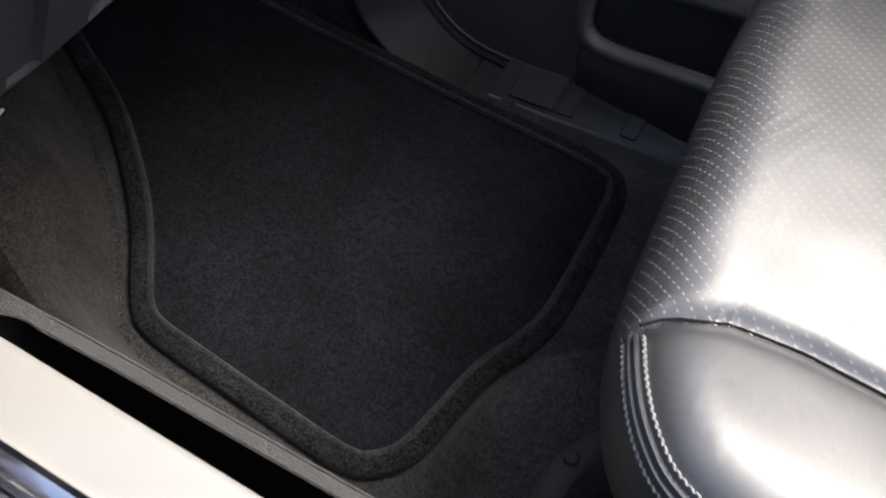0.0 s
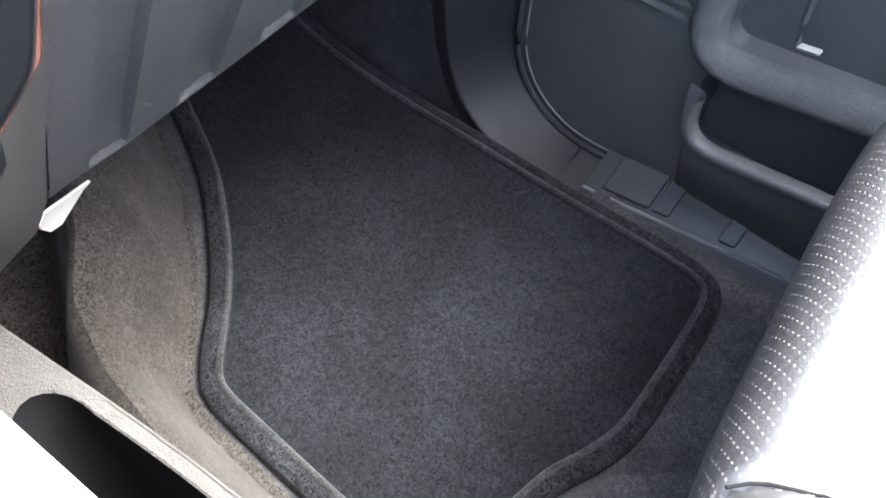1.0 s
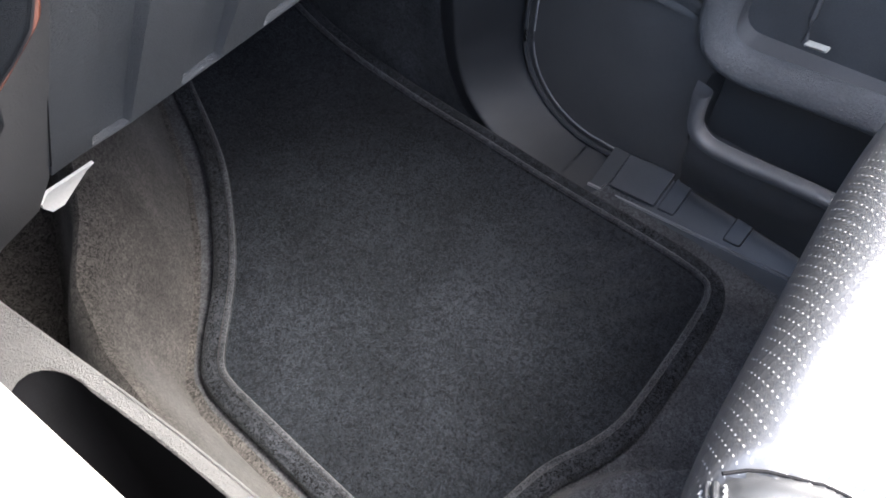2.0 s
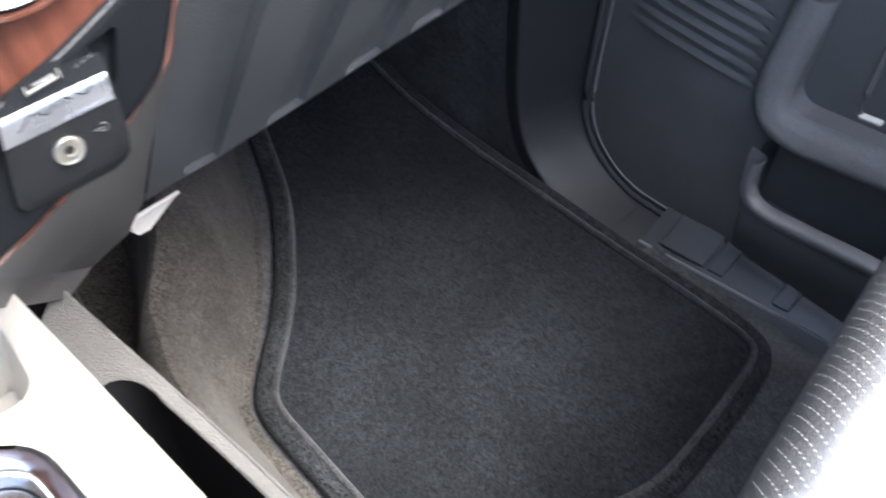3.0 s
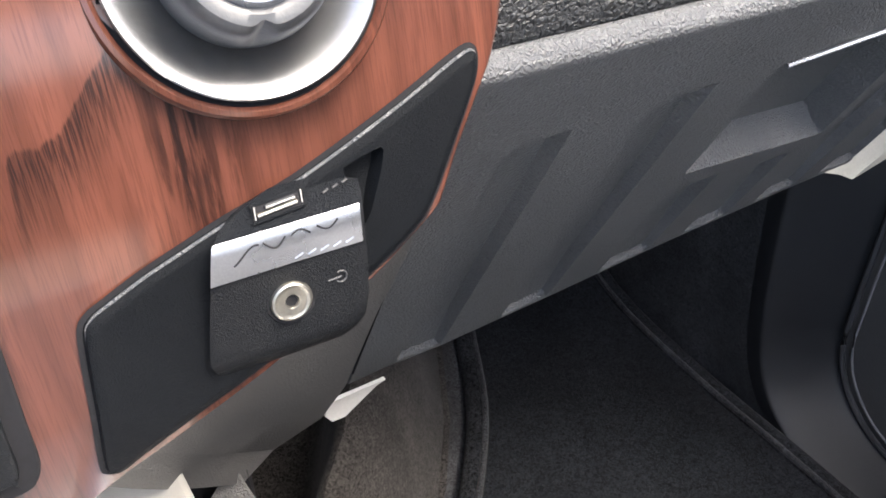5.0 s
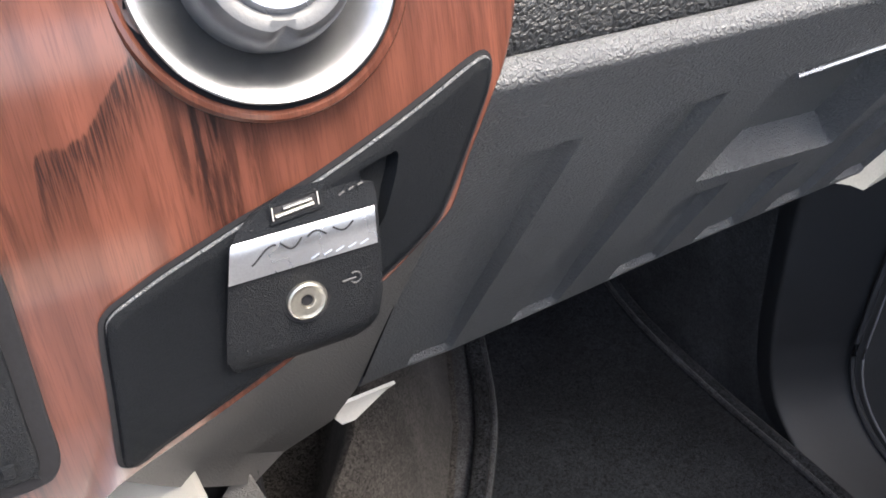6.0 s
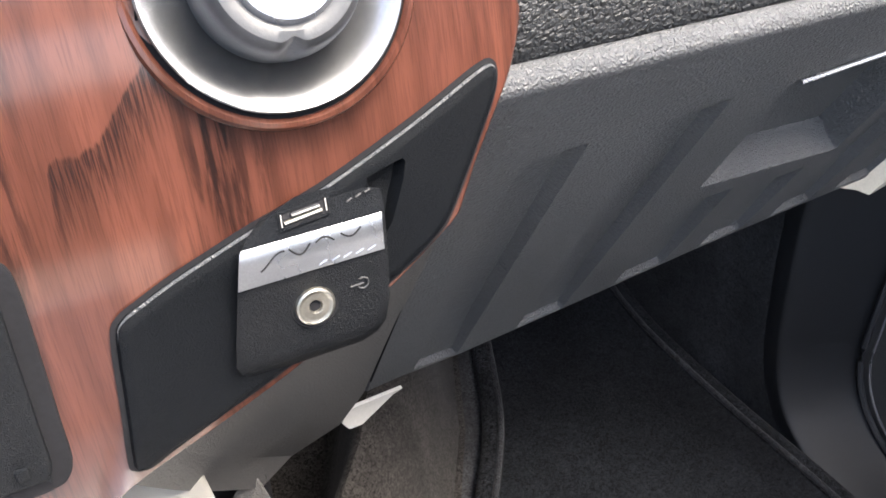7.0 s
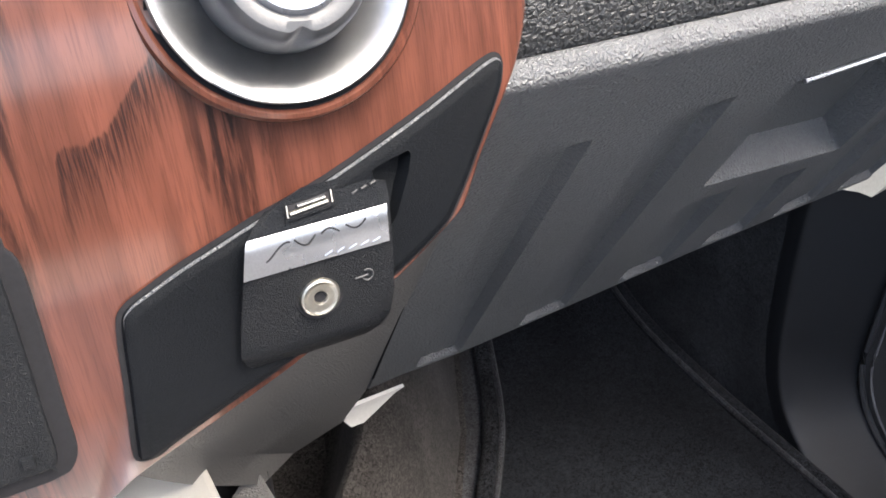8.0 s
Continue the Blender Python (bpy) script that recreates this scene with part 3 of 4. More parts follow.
    part("pocket_wall", sheet(wall, range(len(lip_c)), range(9)), M_DOOR, ob)
    lp = curve_through([(-0.0035, -0.010), (-0.0045, -0.004), (-0.003, 0.0005), (0.001, 0.0025), (0.008, 0.0030), (0.013, 0.0015), (0.016, -0.004), (0.017, -0.020)], 3)

    def lip_fn(k, j):
        y, z = lip_c[k]
        p, q = lip_c[max(0, k - 1)], lip_c[min(len(lip_c) - 1, k + 1)]
        t = Vector((q[0] - p[0], q[1] - p[1])).normalized()
        n = Vector((-t.y, t.x)) * lp[j][1]
        return (wall(k, 8)[0] + lp[j][0], y + n.x, z + n.y)
    # Lip paler than the door plastic, carrying the light from above in its colour.
    bm = sheet(lip_fn, range(len(lip_c)), range(len(lp)))
    part("pocket_lip", bm, M_LIP, ob, "rolled pocket lip, paler for the light on its top")
    # padded ledge above the pocket
    ledge = [(-0.62, 0.337), (0.0, 0.2465), (0.095, 0.2290), (0.148, 0.2195), (0.174, 0.2225), (0.188, 0.238), (0.192, 0.262), (0.190, 0.31), (0.186, 0.37)]
    led = curve_through(ledge, 8)
    prof = curve_through([(0.004, -0.022), (-0.008, -0.020), (-0.013, -0.014), (-0.013, -0.004), (-0.009, 0.006), (-0.001, 0.012), (0.010, 0.014)], 3)

    def ledge_fn(k, j):
        y, z = led[k]
        a, c = led[max(0, k - 1)], led[min(len(led) - 1, k + 1)]
        t = Vector((c[0] - a[0], c[1] - a[1])).normalized()
        nrm = Vector((-t.y, t.x))
        d, h = prof[j]
        return (DX + d, y + nrm.x * h, z + nrm.y * h)
    part("ledge", sheet(ledge_fn, range(len(led)), range(len(prof))), M_GRAINED, ob, "grained ledge over the map pocket")
    # upright rib in the upper recess; a pale plate paints its foot's highlight
    bm = tube([(DX + 0.006, 0.107, 0.272), (DX + 0.004, 0.110, 0.30), (DX + 0.004, 0.114, 0.40)], 0.004, 6)
    part("rib", bm, M_DOOR, ob)
    bm = plate(rounded(0.083, 0.2722, 0.106, 0.2764, 0.0020, 4), lambda p, h: Vector((DX + 0.004 - h, p[0], p[1] - 0.18 * (p[0] - 0.094))), 0.004, 0.002)
    part("rib_highlight", bm, M_BEIGE, ob, "pale plate painted as the highlight at the rib's foot")
    # speaker louvres
    for i in range(11):
        z = 0.237 + 0.0168 * i
        y0, y1 = 0.214 + 0.002 * i, 0.385 + 0.002 * i
        bm = sheet(lambda u, j: (DX - (0.0, 0.0040, 0.0046, 0.0026, 0.0)[j] * math.sin(math.pi * min(1, max(0, (u - y0) / (y1 - y0)))) ** 0.35, u,
                                 z + (0.0, 0.0, 0.002, 0.0055, 0.0085)[j] + 0.02 * (u - y0)), span(y0, y1, 16), range(5))
        part("louvre", bm, M_DOOR, ob)


def door_edge(d):
    """The door's front edge and rounded lower corner as (y, z), moved inwards by d."""
    pts = [(0.41 - d, 0.80), (0.418 - d, 0.50), (0.422 - d, 0.31), (0.423 - d, 0.19)]
    for i in range(11):
        a = radians(90 * i / 10)
        pts.append((0.300 + (0.122 - d) * math.cos(a), 0.110 - (0.116 - d) * math.sin(a)))
    pts += [(0.25, -0.003 + d), (-0.7, 0.02 + d)]
    return pts


def door_skin():
    bm = bmesh.new()
    pocket = rounded(-0.60, 0.075, 0.180, 0.198, 0.02, 4)
    pocket = [Vector((p.x, p.y + 0.10 * (0.18 - p.x) * (1 if p.y > 0.13 else 0.55))) for p in pocket]
    upper = rounded(-0.60, 0.225, 0.185, 0.62, 0.03, 4)
    upper = [Vector((p.x, p.y + (0.14 * (0.18 - p.x) if p.y < 0.4 else 0))) for p in upper]
    outer = [Vector(p) for p in door_edge(0.0)] + [Vector((-0.7, 0.80))]
    holed(outer, [pocket, upper], lambda p, h: Vector((DX - h, p[0], p[1])), 0.035, 0.006, True, bm, 0.004)
    # returned edge at the front
    edge = [Vector(p) for p in door_edge(0.0)]
    a = [bm.verts.new((DX, p.x, p.y)) for p in edge]
    b = [bm.verts.new((DX + 0.05, p.x, p.y)) for p in edge]
    for i in range(len(a) - 1):
        bm.faces.new((a[i], a[i + 1], b[i + 1], b[i]))
    return bm


build_door()


# ---- body shell round the cabin ----
def build_shell():
    for name, b, lab in (
        ("wall_right", (0.585, -1.7, -0.05, 0.66, 1.2, 0.74), "outer skin of the passenger door"),
        # Added out of view so the dish reflects a dark side, not sky.
        ("wall_reflection_block", (0.585, -1.7, 0.74, 0.66, -0.42, 1.20), "unseen dark block behind the passenger door that darkens reflections"),
        # Unseen wall, its height set to block light from the driver side.
        ("wall_left", (-1.06, -1.7, -0.05, -0.98, 1.2, 0.74), "unseen driver-side wall that holds back light from the left"),
        ("wall_rear", (-1.0, -1.72, -0.05, 0.62, -1.62, 0.95), "rear bulkhead of the cabin"),
    ):
        setting(name, block(*b, r=0.006), M_DASH, lab, "car body")
    # Unseen roof; its opening is made up to light seat and console from above.
    bm = holed([Vector(p) for p in ((-1.0, -1.7), (0.605, -1.7), (0.605, -0.12), (-1.0, -0.12))], [rounded(-0.85, -1.30, 0.590, -0.16, 0.08, 5)],
               lambda p, h: Vector((p[0], p[1], 1.20 - h)), 0.04, 0.0, False)
    setting("ceiling", bm, M_BODY, "unseen pale grey headliner with a made-up opening that lets light in", "headliner", False)
    setting("floor_driver", block(-1.0, -1.7, -0.06, -0.27, 1.15, -0.02, r=0.004), M_CARPET, "black carpet on the driver side floor", "carpet")
    # Unseen ground with a made-up pale tone that reflects light into the cabin.
    g = bmesh.new()
    sheet(lambda x, y: (x, y, -0.35), (-40, 40), (-40, 40), g)
    setting("ground", g, surface("bounce_ground", (0.30, 0.295, 0.28), (0.42, 0.41, 0.39), fine=40, broad=0.4, rough=0.9, bump=0.2), "unseen ground outside the car, pale to bounce light into the cabin", "ground", False)


build_shell()


# ---- dashboard ----
def fascia_y(x, z):
    """The centre stack's face: leans back, curves away upwards and at its outer edge."""
    return 0.195 + 0.15 * (z - 0.605) + 1.2 * max(0.0, z - 0.62) ** 2 + 5.0 * max(0.0, x + 0.115) ** 2 + 5.0 * max(0.0, 0.590 - z) ** 2


def on_fascia(p, h):
    x, z = p[0], p[1]
    e = 0.002
    n = Vector(((fascia_y(x + e, z) - fascia_y(x - e, z)) / (2 * e), -1, (fascia_y(x, z + e) - fascia_y(x, z - e)) / (2 * e))).normalized()
    return Vector((x, fascia_y(x, z), z)) + n * h


WOOD_R = [(0.455, -0.262), (0.540, -0.235), (0.5575, -0.2165), (0.5628, -0.2075), (0.5822, -0.1646), (0.6013, -0.1277), (0.6162, -0.1062), (0.6312, -0.0985), (0.6435, -0.0900), (0.6530, -0.0825), (0.6625, -0.0765), (0.6706, -0.0722), (0.70, -0.062), (0.80, -0.052)]

# glove box plane: a straight face that runs down and forwards
G_SLOPE = 0.545


def glove_y(z):
    return 0.337 - G_SLOPE * (z - 0.413)


def glove(x, z, out=0.0):
    n = Vector((0, -1, -G_SLOPE)).normalized()
    return Vector((x, glove_y(z), z)) + n * out


def glove_bottom(x):
    return steps([(-0.09, 0.396), (-0.068, 0.4014), (-0.030, 0.4035), (0.043, 0.4209), (0.119, 0.4406), (0.201, 0.4558), (0.33, 0.476)], x)


GROOVES = [(-0.0462, 0.0144, 0.603), (0.0205, 0.0152, 0.606), (0.0850, 0.0160, 0.520), (0.1400, 0.0150, 0.516), (0.1905, 0.0145, 0.612), (0.2385, 0.0140, 0.614)]
HANDLE = (0.0690, 0.168, 0.5330, 0.607)


def glove_depth(x, z):
    """How far the face is sunk: upright grooves with sloped ends, and the handle recess."""
    d = 0.0
    zb = glove_bottom(x)
    for cx, hw, top in GROOVES:
        left = min(1.0, max(0.0, (x - (cx - hw)) / 0.0022))
        right = min(1.0, max(0.0, ((cx + hw) - x) / 0.0034))
        foot = min(1.0, max(0.0, (z - (zb + 0.0085)) / 0.0042))
        corner = 0.012 * max(0.0, (cx - 0.3 * hw - x) / hw) ** 2
        head = min(1.0, max(0.0, (top + 0.12 * (x - cx) - corner - z) / 0.0030))
        d = max(d, (0.0038 + 0.0024 * ease((z - zb - 0.012) / 0.05)) * min(left, right, foot, head))
    x0, x1, z0, z1 = HANDLE
    if x0 - 0.004 < x < x1:
        ledge = min(1.0, max(0.0, (z - z0 + 0.06 * (x - 0.10)) / 0.0060))
        rec = min(ease((x - x0) / 0.004), ease((x1 - x) / 0.004), ledge, ease((z1 + 0.1 * (x - x0) - z) / 0.003))
        d = d * (1 - min(1.0, rec * 3)) + 0.018 * rec
    return d


MEDIA = [(-0.2088, 0.6105), (-0.2064, 0.6157), (-0.2006, 0.6188), (-0.1908, 0.6231), (-0.1795, 0.6271), (-0.1679, 0.6311), (-0.1477, 0.637), (-0.1226, 0.647), (-0.1034, 0.6554), (-0.0939, 0.6585), (-0.0903, 0.658), (-0.0894, 0.6548), (-0.0914, 0.6488), (-0.0985, 0.6375), (-0.1093, 0.6194), (-0.1146, 0.6135), (-0.1297, 0.6039), (-0.1664, 0.5856), (-0.1849, 0.5779), (-0.2031, 0.5696), (-0.2095, 0.5659), (-0.2133, 0.5665), (-0.2139, 0.5705), (-0.2115, 0.5894)]


def inside(loop, x, z):
    """Whether a point lies within a closed 2D loop."""
    odd = False
    for p, q in zip(loop, loop[1:] + loop[:1]):
        if (p[1] > z) != (q[1] > z) and x < p[0] + (q[0] - p[0]) * (z - p[1]) / (q[1] - p[1]):
            odd = not odd
    return odd


def build_dashboard():
    dash = thing("dashboard", (-0.15, 0.35, 0.45), "dark dashboard with a wood-veneered centre stack", "dashboard")
    zs = span(0.455, 0.80, 150)

    def fn(z, k):
        xr = steps(WOOD_R, z) + 0.0015
        t = k / 120
        x = -0.42 + (xr + 0.42) * (1 - (1 - t) ** 2.2)
        wide = 0.0030 + 0.0085 * ease((z - 0.650) / 0.04)
        edge = max(0.0, (x - xr + wide) / wide)
        q = on_fascia((x, z), 0.0)
        q.y += 0.8 * wide * edge ** 2.2
        return q
    bm = sheet(fn, zs, range(121))
    hole = inset(smooth_loop(MEDIA, 3), 0.003)
    dial = [Vector((-0.1500 + 0.0350 * math.cos(radians(a)), 0.6912 + 0.0320 * math.sin(radians(a)))) for a in range(0, 360, 12)]
    gone = [f for f in bm.faces if any(all(inside(loop, v.co.x, v.co.z) for v in f.verts) for loop in (hole, dial))]
    bmesh.ops.delete(bm, geom=gone, context='FACES')
    rim = [fn(z, 120) for z in zs]
    a = [bm.verts.new(p + Vector((0, 0.0002, 0))) for p in rim]
    b = [bm.verts.new(p + Vector((0.004, 0.05, 0.0))) for p in rim]
    for i in range(len(a) - 1):
        bm.faces.new((a[i], a[i + 1], b[i + 1], b[i]))
    part("wood_fascia", bm, M_WOOD, dash, "glossy reddish wood veneer with dark streaks")

    # grey cheek between the wood and the glove box
    W = [(-0.1075, 0.6200), (-0.1200, 0.6105), (-0.1298, 0.603), (-0.1490, 0.5930), (-0.1668, 0.5837), (-0.1880, 0.5740), (-0.2091, 0.5640), (-0.2180, 0.5500)]
    E2 = [(-0.0860, 0.232, 0.602), (-0.0870, 0.262, 0.548), (-0.0885, 0.292, 0.495), (-0.0895, 0.318, 0.448), (-0.0905, 0.343, 0.402), (-0.1000, 0.366, 0.358), (-0.1300, 0.378, 0.333), (-0.1600, 0.330, 0.372)]

    def cheek(k, j):
        p = Vector((W[k][0], fascia_y(*W[k]) + 0.008, W[k][1]))
        q = Vector(E2[k])
        t = j / 14
        return p.lerp(q, t) + Vector((-0.006, 0.004, -0.004)) * math.sin(math.pi * t)
    part("side_cheek", sheet(cheek, range(len(W)), range(15)), M_GREY, dash, "warm grey plastic side of the centre stack")

    # padded upper dash and its underside behind
    def pad(x, j):
        prof = [(0.245, 0.638), (0.2235, 0.6455), (0.2200, 0.6510), (0.2160, 0.668), (0.2140, 0.695), (0.2170, 0.75), (0.235, 0.81), (0.30, 0.845), (0.55, 0.86), (1.1, 0.84)]
        return (x, prof[j][0], prof[j][1])
    part("upper_pad", sheet(pad, span(-0.10, 0.58, 40), range(10)), M_PAD, dash, "grained black upper dash pad")
    part("driver_side", block(-1.0, 0.30, 0.46, -0.43, 1.1, 0.84, r=0.02), M_GRAINED, dash)
    part("top_cover", block(-0.45, 0.34, 0.79, -0.09, 1.1, 0.845, r=0.02), M_GRAINED, dash)
    # Block under the dash, paled to throw light back into the footwell.
    part("underside", block(-0.08, 0.40, 0.50, 0.44, 1.1, 0.60, r=0.02), M_BOUNCE, dash, "underside of the dash, pale grey added to bounce light")

    # glove box
    box = thing("glove_box", (0.12, 0.30, 0.41), "charcoal plastic glove box lid with upright grooves, closed", "glove box")
    xs = sorted(x for x in set(span(-0.0885, 0.252, 240) + [c + k * (h - o) for c, h, _ in GROOVES for k, o in ((-1, -0.0004), (-1, 0.0), (-1, 0.0022), (-1, 0.0026), (1, -0.0004), (1, 0.0), (1, 0.0034), (1, 0.0038))]) if x < 0.2525)
    us = span(0.0, 1.0, 190)

    def lid(x, u):
        zb = glove_bottom(x)
        z = zb + (0.6425 - zb) * u
        p = glove(x, z, -glove_depth(x, z))
        if u < 0.03:
            p += Vector((0, 0.01, 0.002)) * (1 - u / 0.03) ** 2
        return p
    part("lid", sheet(lid, xs, us), M_DASH, box)

    # Near-black tube laid along the lid's side as the shade in its gap.
    part("shadow_gap", tube([glove(-0.0890, z, 0.0002) for z in span(0.420, 0.646, 16)], 0.0006, 6), M_VOID, box)

    def ridge(x, j):
        a = radians(150 * j / 14)
        c = glove(x, 0.6425, -0.0055)
        return (x, c.y + 0.0055 * (-0.878 * math.cos(a) - 0.478 * math.sin(a)), c.z + 0.0055 * (-0.478 * math.cos(a) + 0.878 * math.sin(a)))
    part("top_edge", sheet(ridge, span(-0.0885, 0.252, 60), range(15)), M_DASH, box, "rounded upper edge catching the light")

    def under(x, j):
        zb = glove_bottom(x)
        p = glove(x, zb)
        return (x, p.y + 0.009 + 0.02 * j, p.z + 0.002 + 0.013 * j)
    part("underside", sheet(under, span(-0.0885, 0.252, 30), range(8)), M_DASH, box)
    # Silver tube on the plastic lid stands for light along the recess edge.
    bm = tube([glove(x, 0.6088 + 0.1 * (x - 0.0735), 0.0016) for x in span(0.0710, 0.168, 12)], 0.0012, 6)
    part("lit_handle_edge", bm, M_SATIN, box, "silver tube drawn as the lit edge of the handle recess")

    # beige bracket at the outer end, white bracket at the inner end
    br = thing("end_bracket", (0.31, 0.35, 0.44), "beige painted bracket beneath the dash beside the glove box", "bracket")
    P = [[(0.235, 0.360, 0.4450), (0.260, 0.360, 0.475), (0.290, 0.360, 0.530), (0.34, 0.360, 0.64)],
         [(0.319, 0.356, 0.4135), (0.350, 0.356, 0.434), (0.399, 0.356, 0.484), (0.47, 0.356, 0.56)],
         [(0.326, 0.350, 0.4110), (0.366, 0.352, 0.428), (0.420, 0.352, 0.470), (0.50, 0.352, 0.54)],
         [(0.343, 0.358, 0.4045), (0.385, 0.358, 0.415), (0.440, 0.358, 0.446), (0.52, 0.358, 0.51)],
         [(0.346, 0.380, 0.4065), (0.388, 0.380, 0.417), (0.443, 0.380, 0.448), (0.52, 0.380, 0.512)]]
    bm = sheet(lambda r, k: P[r][k], range(5), range(4))
    bmesh.ops.recalc_face_normals(bm, faces=bm.faces)
    bmesh.ops.solidify(bm, geom=bm.faces[:], thickness=0.0025)
    part("flange", bm, M_BEIGE, br)
    wb = thing("white_bracket", (-0.085, 0.38, 0.35), "small white plastic bracket under the glove box corner", "bracket")
    Q = [[(-0.0965, 0.372, 0.3580), (-0.0880, 0.380, 0.3560), (-0.0480, 0.388, 0.3490)],
         [(-0.0940, 0.384, 0.3410), (-0.0820, 0.386, 0.3400), (-0.0500, 0.388, 0.3480)],
         [(-0.0885, 0.386, 0.3310), (-0.0790, 0.387, 0.3300), (-0.0520, 0.389, 0.3470)]]
    bm = sheet(lambda r, k: Q[r][k], range(3), range(3))
    bmesh.ops.recalc_face_normals(bm, faces=bm.faces)
    bmesh.ops.solidify(bm, geom=bm.faces[:], thickness=0.0025)
    part("tab", bm, M_WHITE, wb)


build_dashboard()


# ---- centre stack fittings ----
def raised(p, h):
    """A point of the socket block, which stands off the fascia along the sight from the seats."""
    return on_fascia((p[0] - 0.29 * h, p[1] + 0.83 * h), h)


def build_media_panel():
    base = on_fascia((-0.155, 0.605), 0.0)
    th = thing("media_panel", base, "black plastic media panel with connector sockets in the wood fascia", "media panel")
    out = MEDIA
    loop = smooth_loop(out, 3)
    # face plate with a sunk finger recess beside the socket block
    bm = plate(loop, on_fascia, 0.0032, 0.0026, close=False)
    bm.verts.ensure_lookup_table()
    top = bm.verts[-len(loop):]
    recess = [Vector(p) for p in ((-0.1350, 0.6372), (-0.1285, 0.6392), (-0.1236, 0.6402), (-0.1228, 0.6392), (-0.1240, 0.6345), (-0.1262, 0.6290), (-0.1290, 0.6225), (-0.1350, 0.6150))]
    mouth = [bm.verts.new(on_fascia(p, 0.0032)) for p in recess]
    lips = [bm.edges.get((top[k - 1], top[k])) or bm.edges.new((top[k - 1], top[k])) for k in range(len(top))]
    lips += [bm.edges.new((mouth[k - 1], mouth[k])) for k in range(len(mouth))]
    bmesh.ops.triangle_fill(bm, use_beauty=True, use_dissolve=False, edges=lips)
    well = [bm.verts.new(on_fascia(p, -0.0012 + 0.0030 * ease((0.6300 - p.y) / 0.012))) for p in inset(recess, 0.0016)]
    bridge(bm, mouth, well)
    cap(bm, well)
    part("face_plate", bm, M_PANEL, th)
    # Near-black ring over the wood, painted as shade round the face plate.
    gap = smooth_loop(out, 3)
    bm = bmesh.new()
    a = [bm.verts.new(on_fascia(p, 0.0006)) for p in inset(gap, -0.0014)]
    b = [bm.verts.new(on_fascia(p, 0.0009)) for p in inset(gap, 0.0010)]
    bridge(bm, a, b)
    part("shadow_gap", bm, M_VOID, th)

    # A thin tube, paler than the panel, paints the highlight along its upper edge.
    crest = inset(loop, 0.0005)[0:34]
    part("edge_highlight", tube([on_fascia(p, 0.0018) for p in crest], lambda t: 0.0005 * min(1.0, 0.05 + 6 * t, 0.05 + 6 * (1 - t)), 6), M_DASH, th, "paler tube painted as the upper edge's highlight")

    # raised socket block: its upper part slopes back, a bright band crosses its brow
    prof = [(0.6350, 0.0026), (0.6310, 0.0034), (0.6265, 0.0050), (0.6235, 0.0064), (0.6212, 0.0074), (0.6185, 0.0080), (0.6155, 0.0082), (0.6108, 0.0080), (0.6040, 0.0076), (0.5960, 0.0072), (0.5890, 0.0068), (0.5862, 0.0060), (0.5850, 0.0036), (0.5846, 0.0)]

    def half(z):
        l = steps([(0.5846, -0.1770), (0.5868, -0.1790), (0.5898, -0.1795), (0.6054, -0.1758), (0.6211, -0.1722), (0.6279, -0.1690), (0.6325, -0.1640), (0.6350, -0.1560)], z)
        r = steps([(0.5846, -0.1420), (0.5868, -0.1351), (0.592, -0.1322), (0.6073, -0.1310), (0.62, -0.1305), (0.6305, -0.1300), (0.6335, -0.1330), (0.6350, -0.1400)], z)
        return l, r

    def insert(k, j):
        z, h = prof[k]
        l, r = half(z)
        if j in (0, 15):
            return raised((l if j == 0 else r, z), 0.0)
        t = (j - 1) / 13
        e = 0.0009 * (1 - min(1, min(t, 1 - t) * 13))
        return raised((l + (r - l) * t, z), max(0.0, h - e))
    block_ob = part("socket_block", sheet(insert, range(len(prof)), range(16)), M_SOCKET, th)

    def h_at(z):
        return steps(sorted(prof), z)

    def band(z, t):
        l, r = half(z)
        return raised((l + 0.0004 + (r - l - 0.0014) * t, z), h_at(z) + 0.0005)
    part("badge_band", sheet(band, [0.6108, 0.6125, 0.614, 0.6155, 0.617, 0.6185, 0.62, 0.6212, 0.6222], span(0, 1, 20)), M_SATIN, block_ob, "curved satin silver band")
    # plain dark strokes and pale relief bars on the band
    for x0, x1, z0, z1, bend in ((-0.1672, -0.1600, 0.6146, 0.6186, 0.0008), (-0.1588, -0.1528, 0.6188, 0.6188, -0.0024), (-0.1512, -0.1460, 0.6184, 0.6178, 0.0014), (-0.1440, -0.1380, 0.6192, 0.6194, -0.0018)):
        pts = []
        for k in range(9):
            t = k / 8
            p = (x0 + (x1 - x0) * t, z0 + (z1 - z0) * ease(t) + bend * math.sin(math.pi * t))
            pts.append(raised(p, h_at(p[1]) + 0.0005))
        part("stroke", tube(pts, 0.00026, 6), M_VOID, block_ob)
    for k in range(5):
        x = -0.1512 + 0.0036 * k
        pts = [raised((x, 0.6117), h_at(0.6117) + 0.0006), raised((x + 0.0024, 0.6126), h_at(0.6126) + 0.0006)]
        part("relief_bar", tube(pts, 0.00028, 6), M_SATIN, block_ob)

    # usb socket
    usb = lambda p, h: raised(p, h_at(p[1]) + h)
    c = Vector((-0.1531, 0.6288))
    rect = [Vector((c.x + sx * 0.0070, c.y + sy * 0.0024 + sx * 0.0008)) for sx, sy in ((-1, -1), (1, -1), (1, 1), (-1, 1))]
    bm = bmesh.new()
    o = [bm.verts.new(usb(p, 0.0006)) for p in inset(rect, -0.0009)]
    i1 = [bm.verts.new(usb(p, 0.0008)) for p in rect]
    bridge(bm, o, i1)
    part("socket_frame", bm, M_SOCKET, block_ob, "", False)
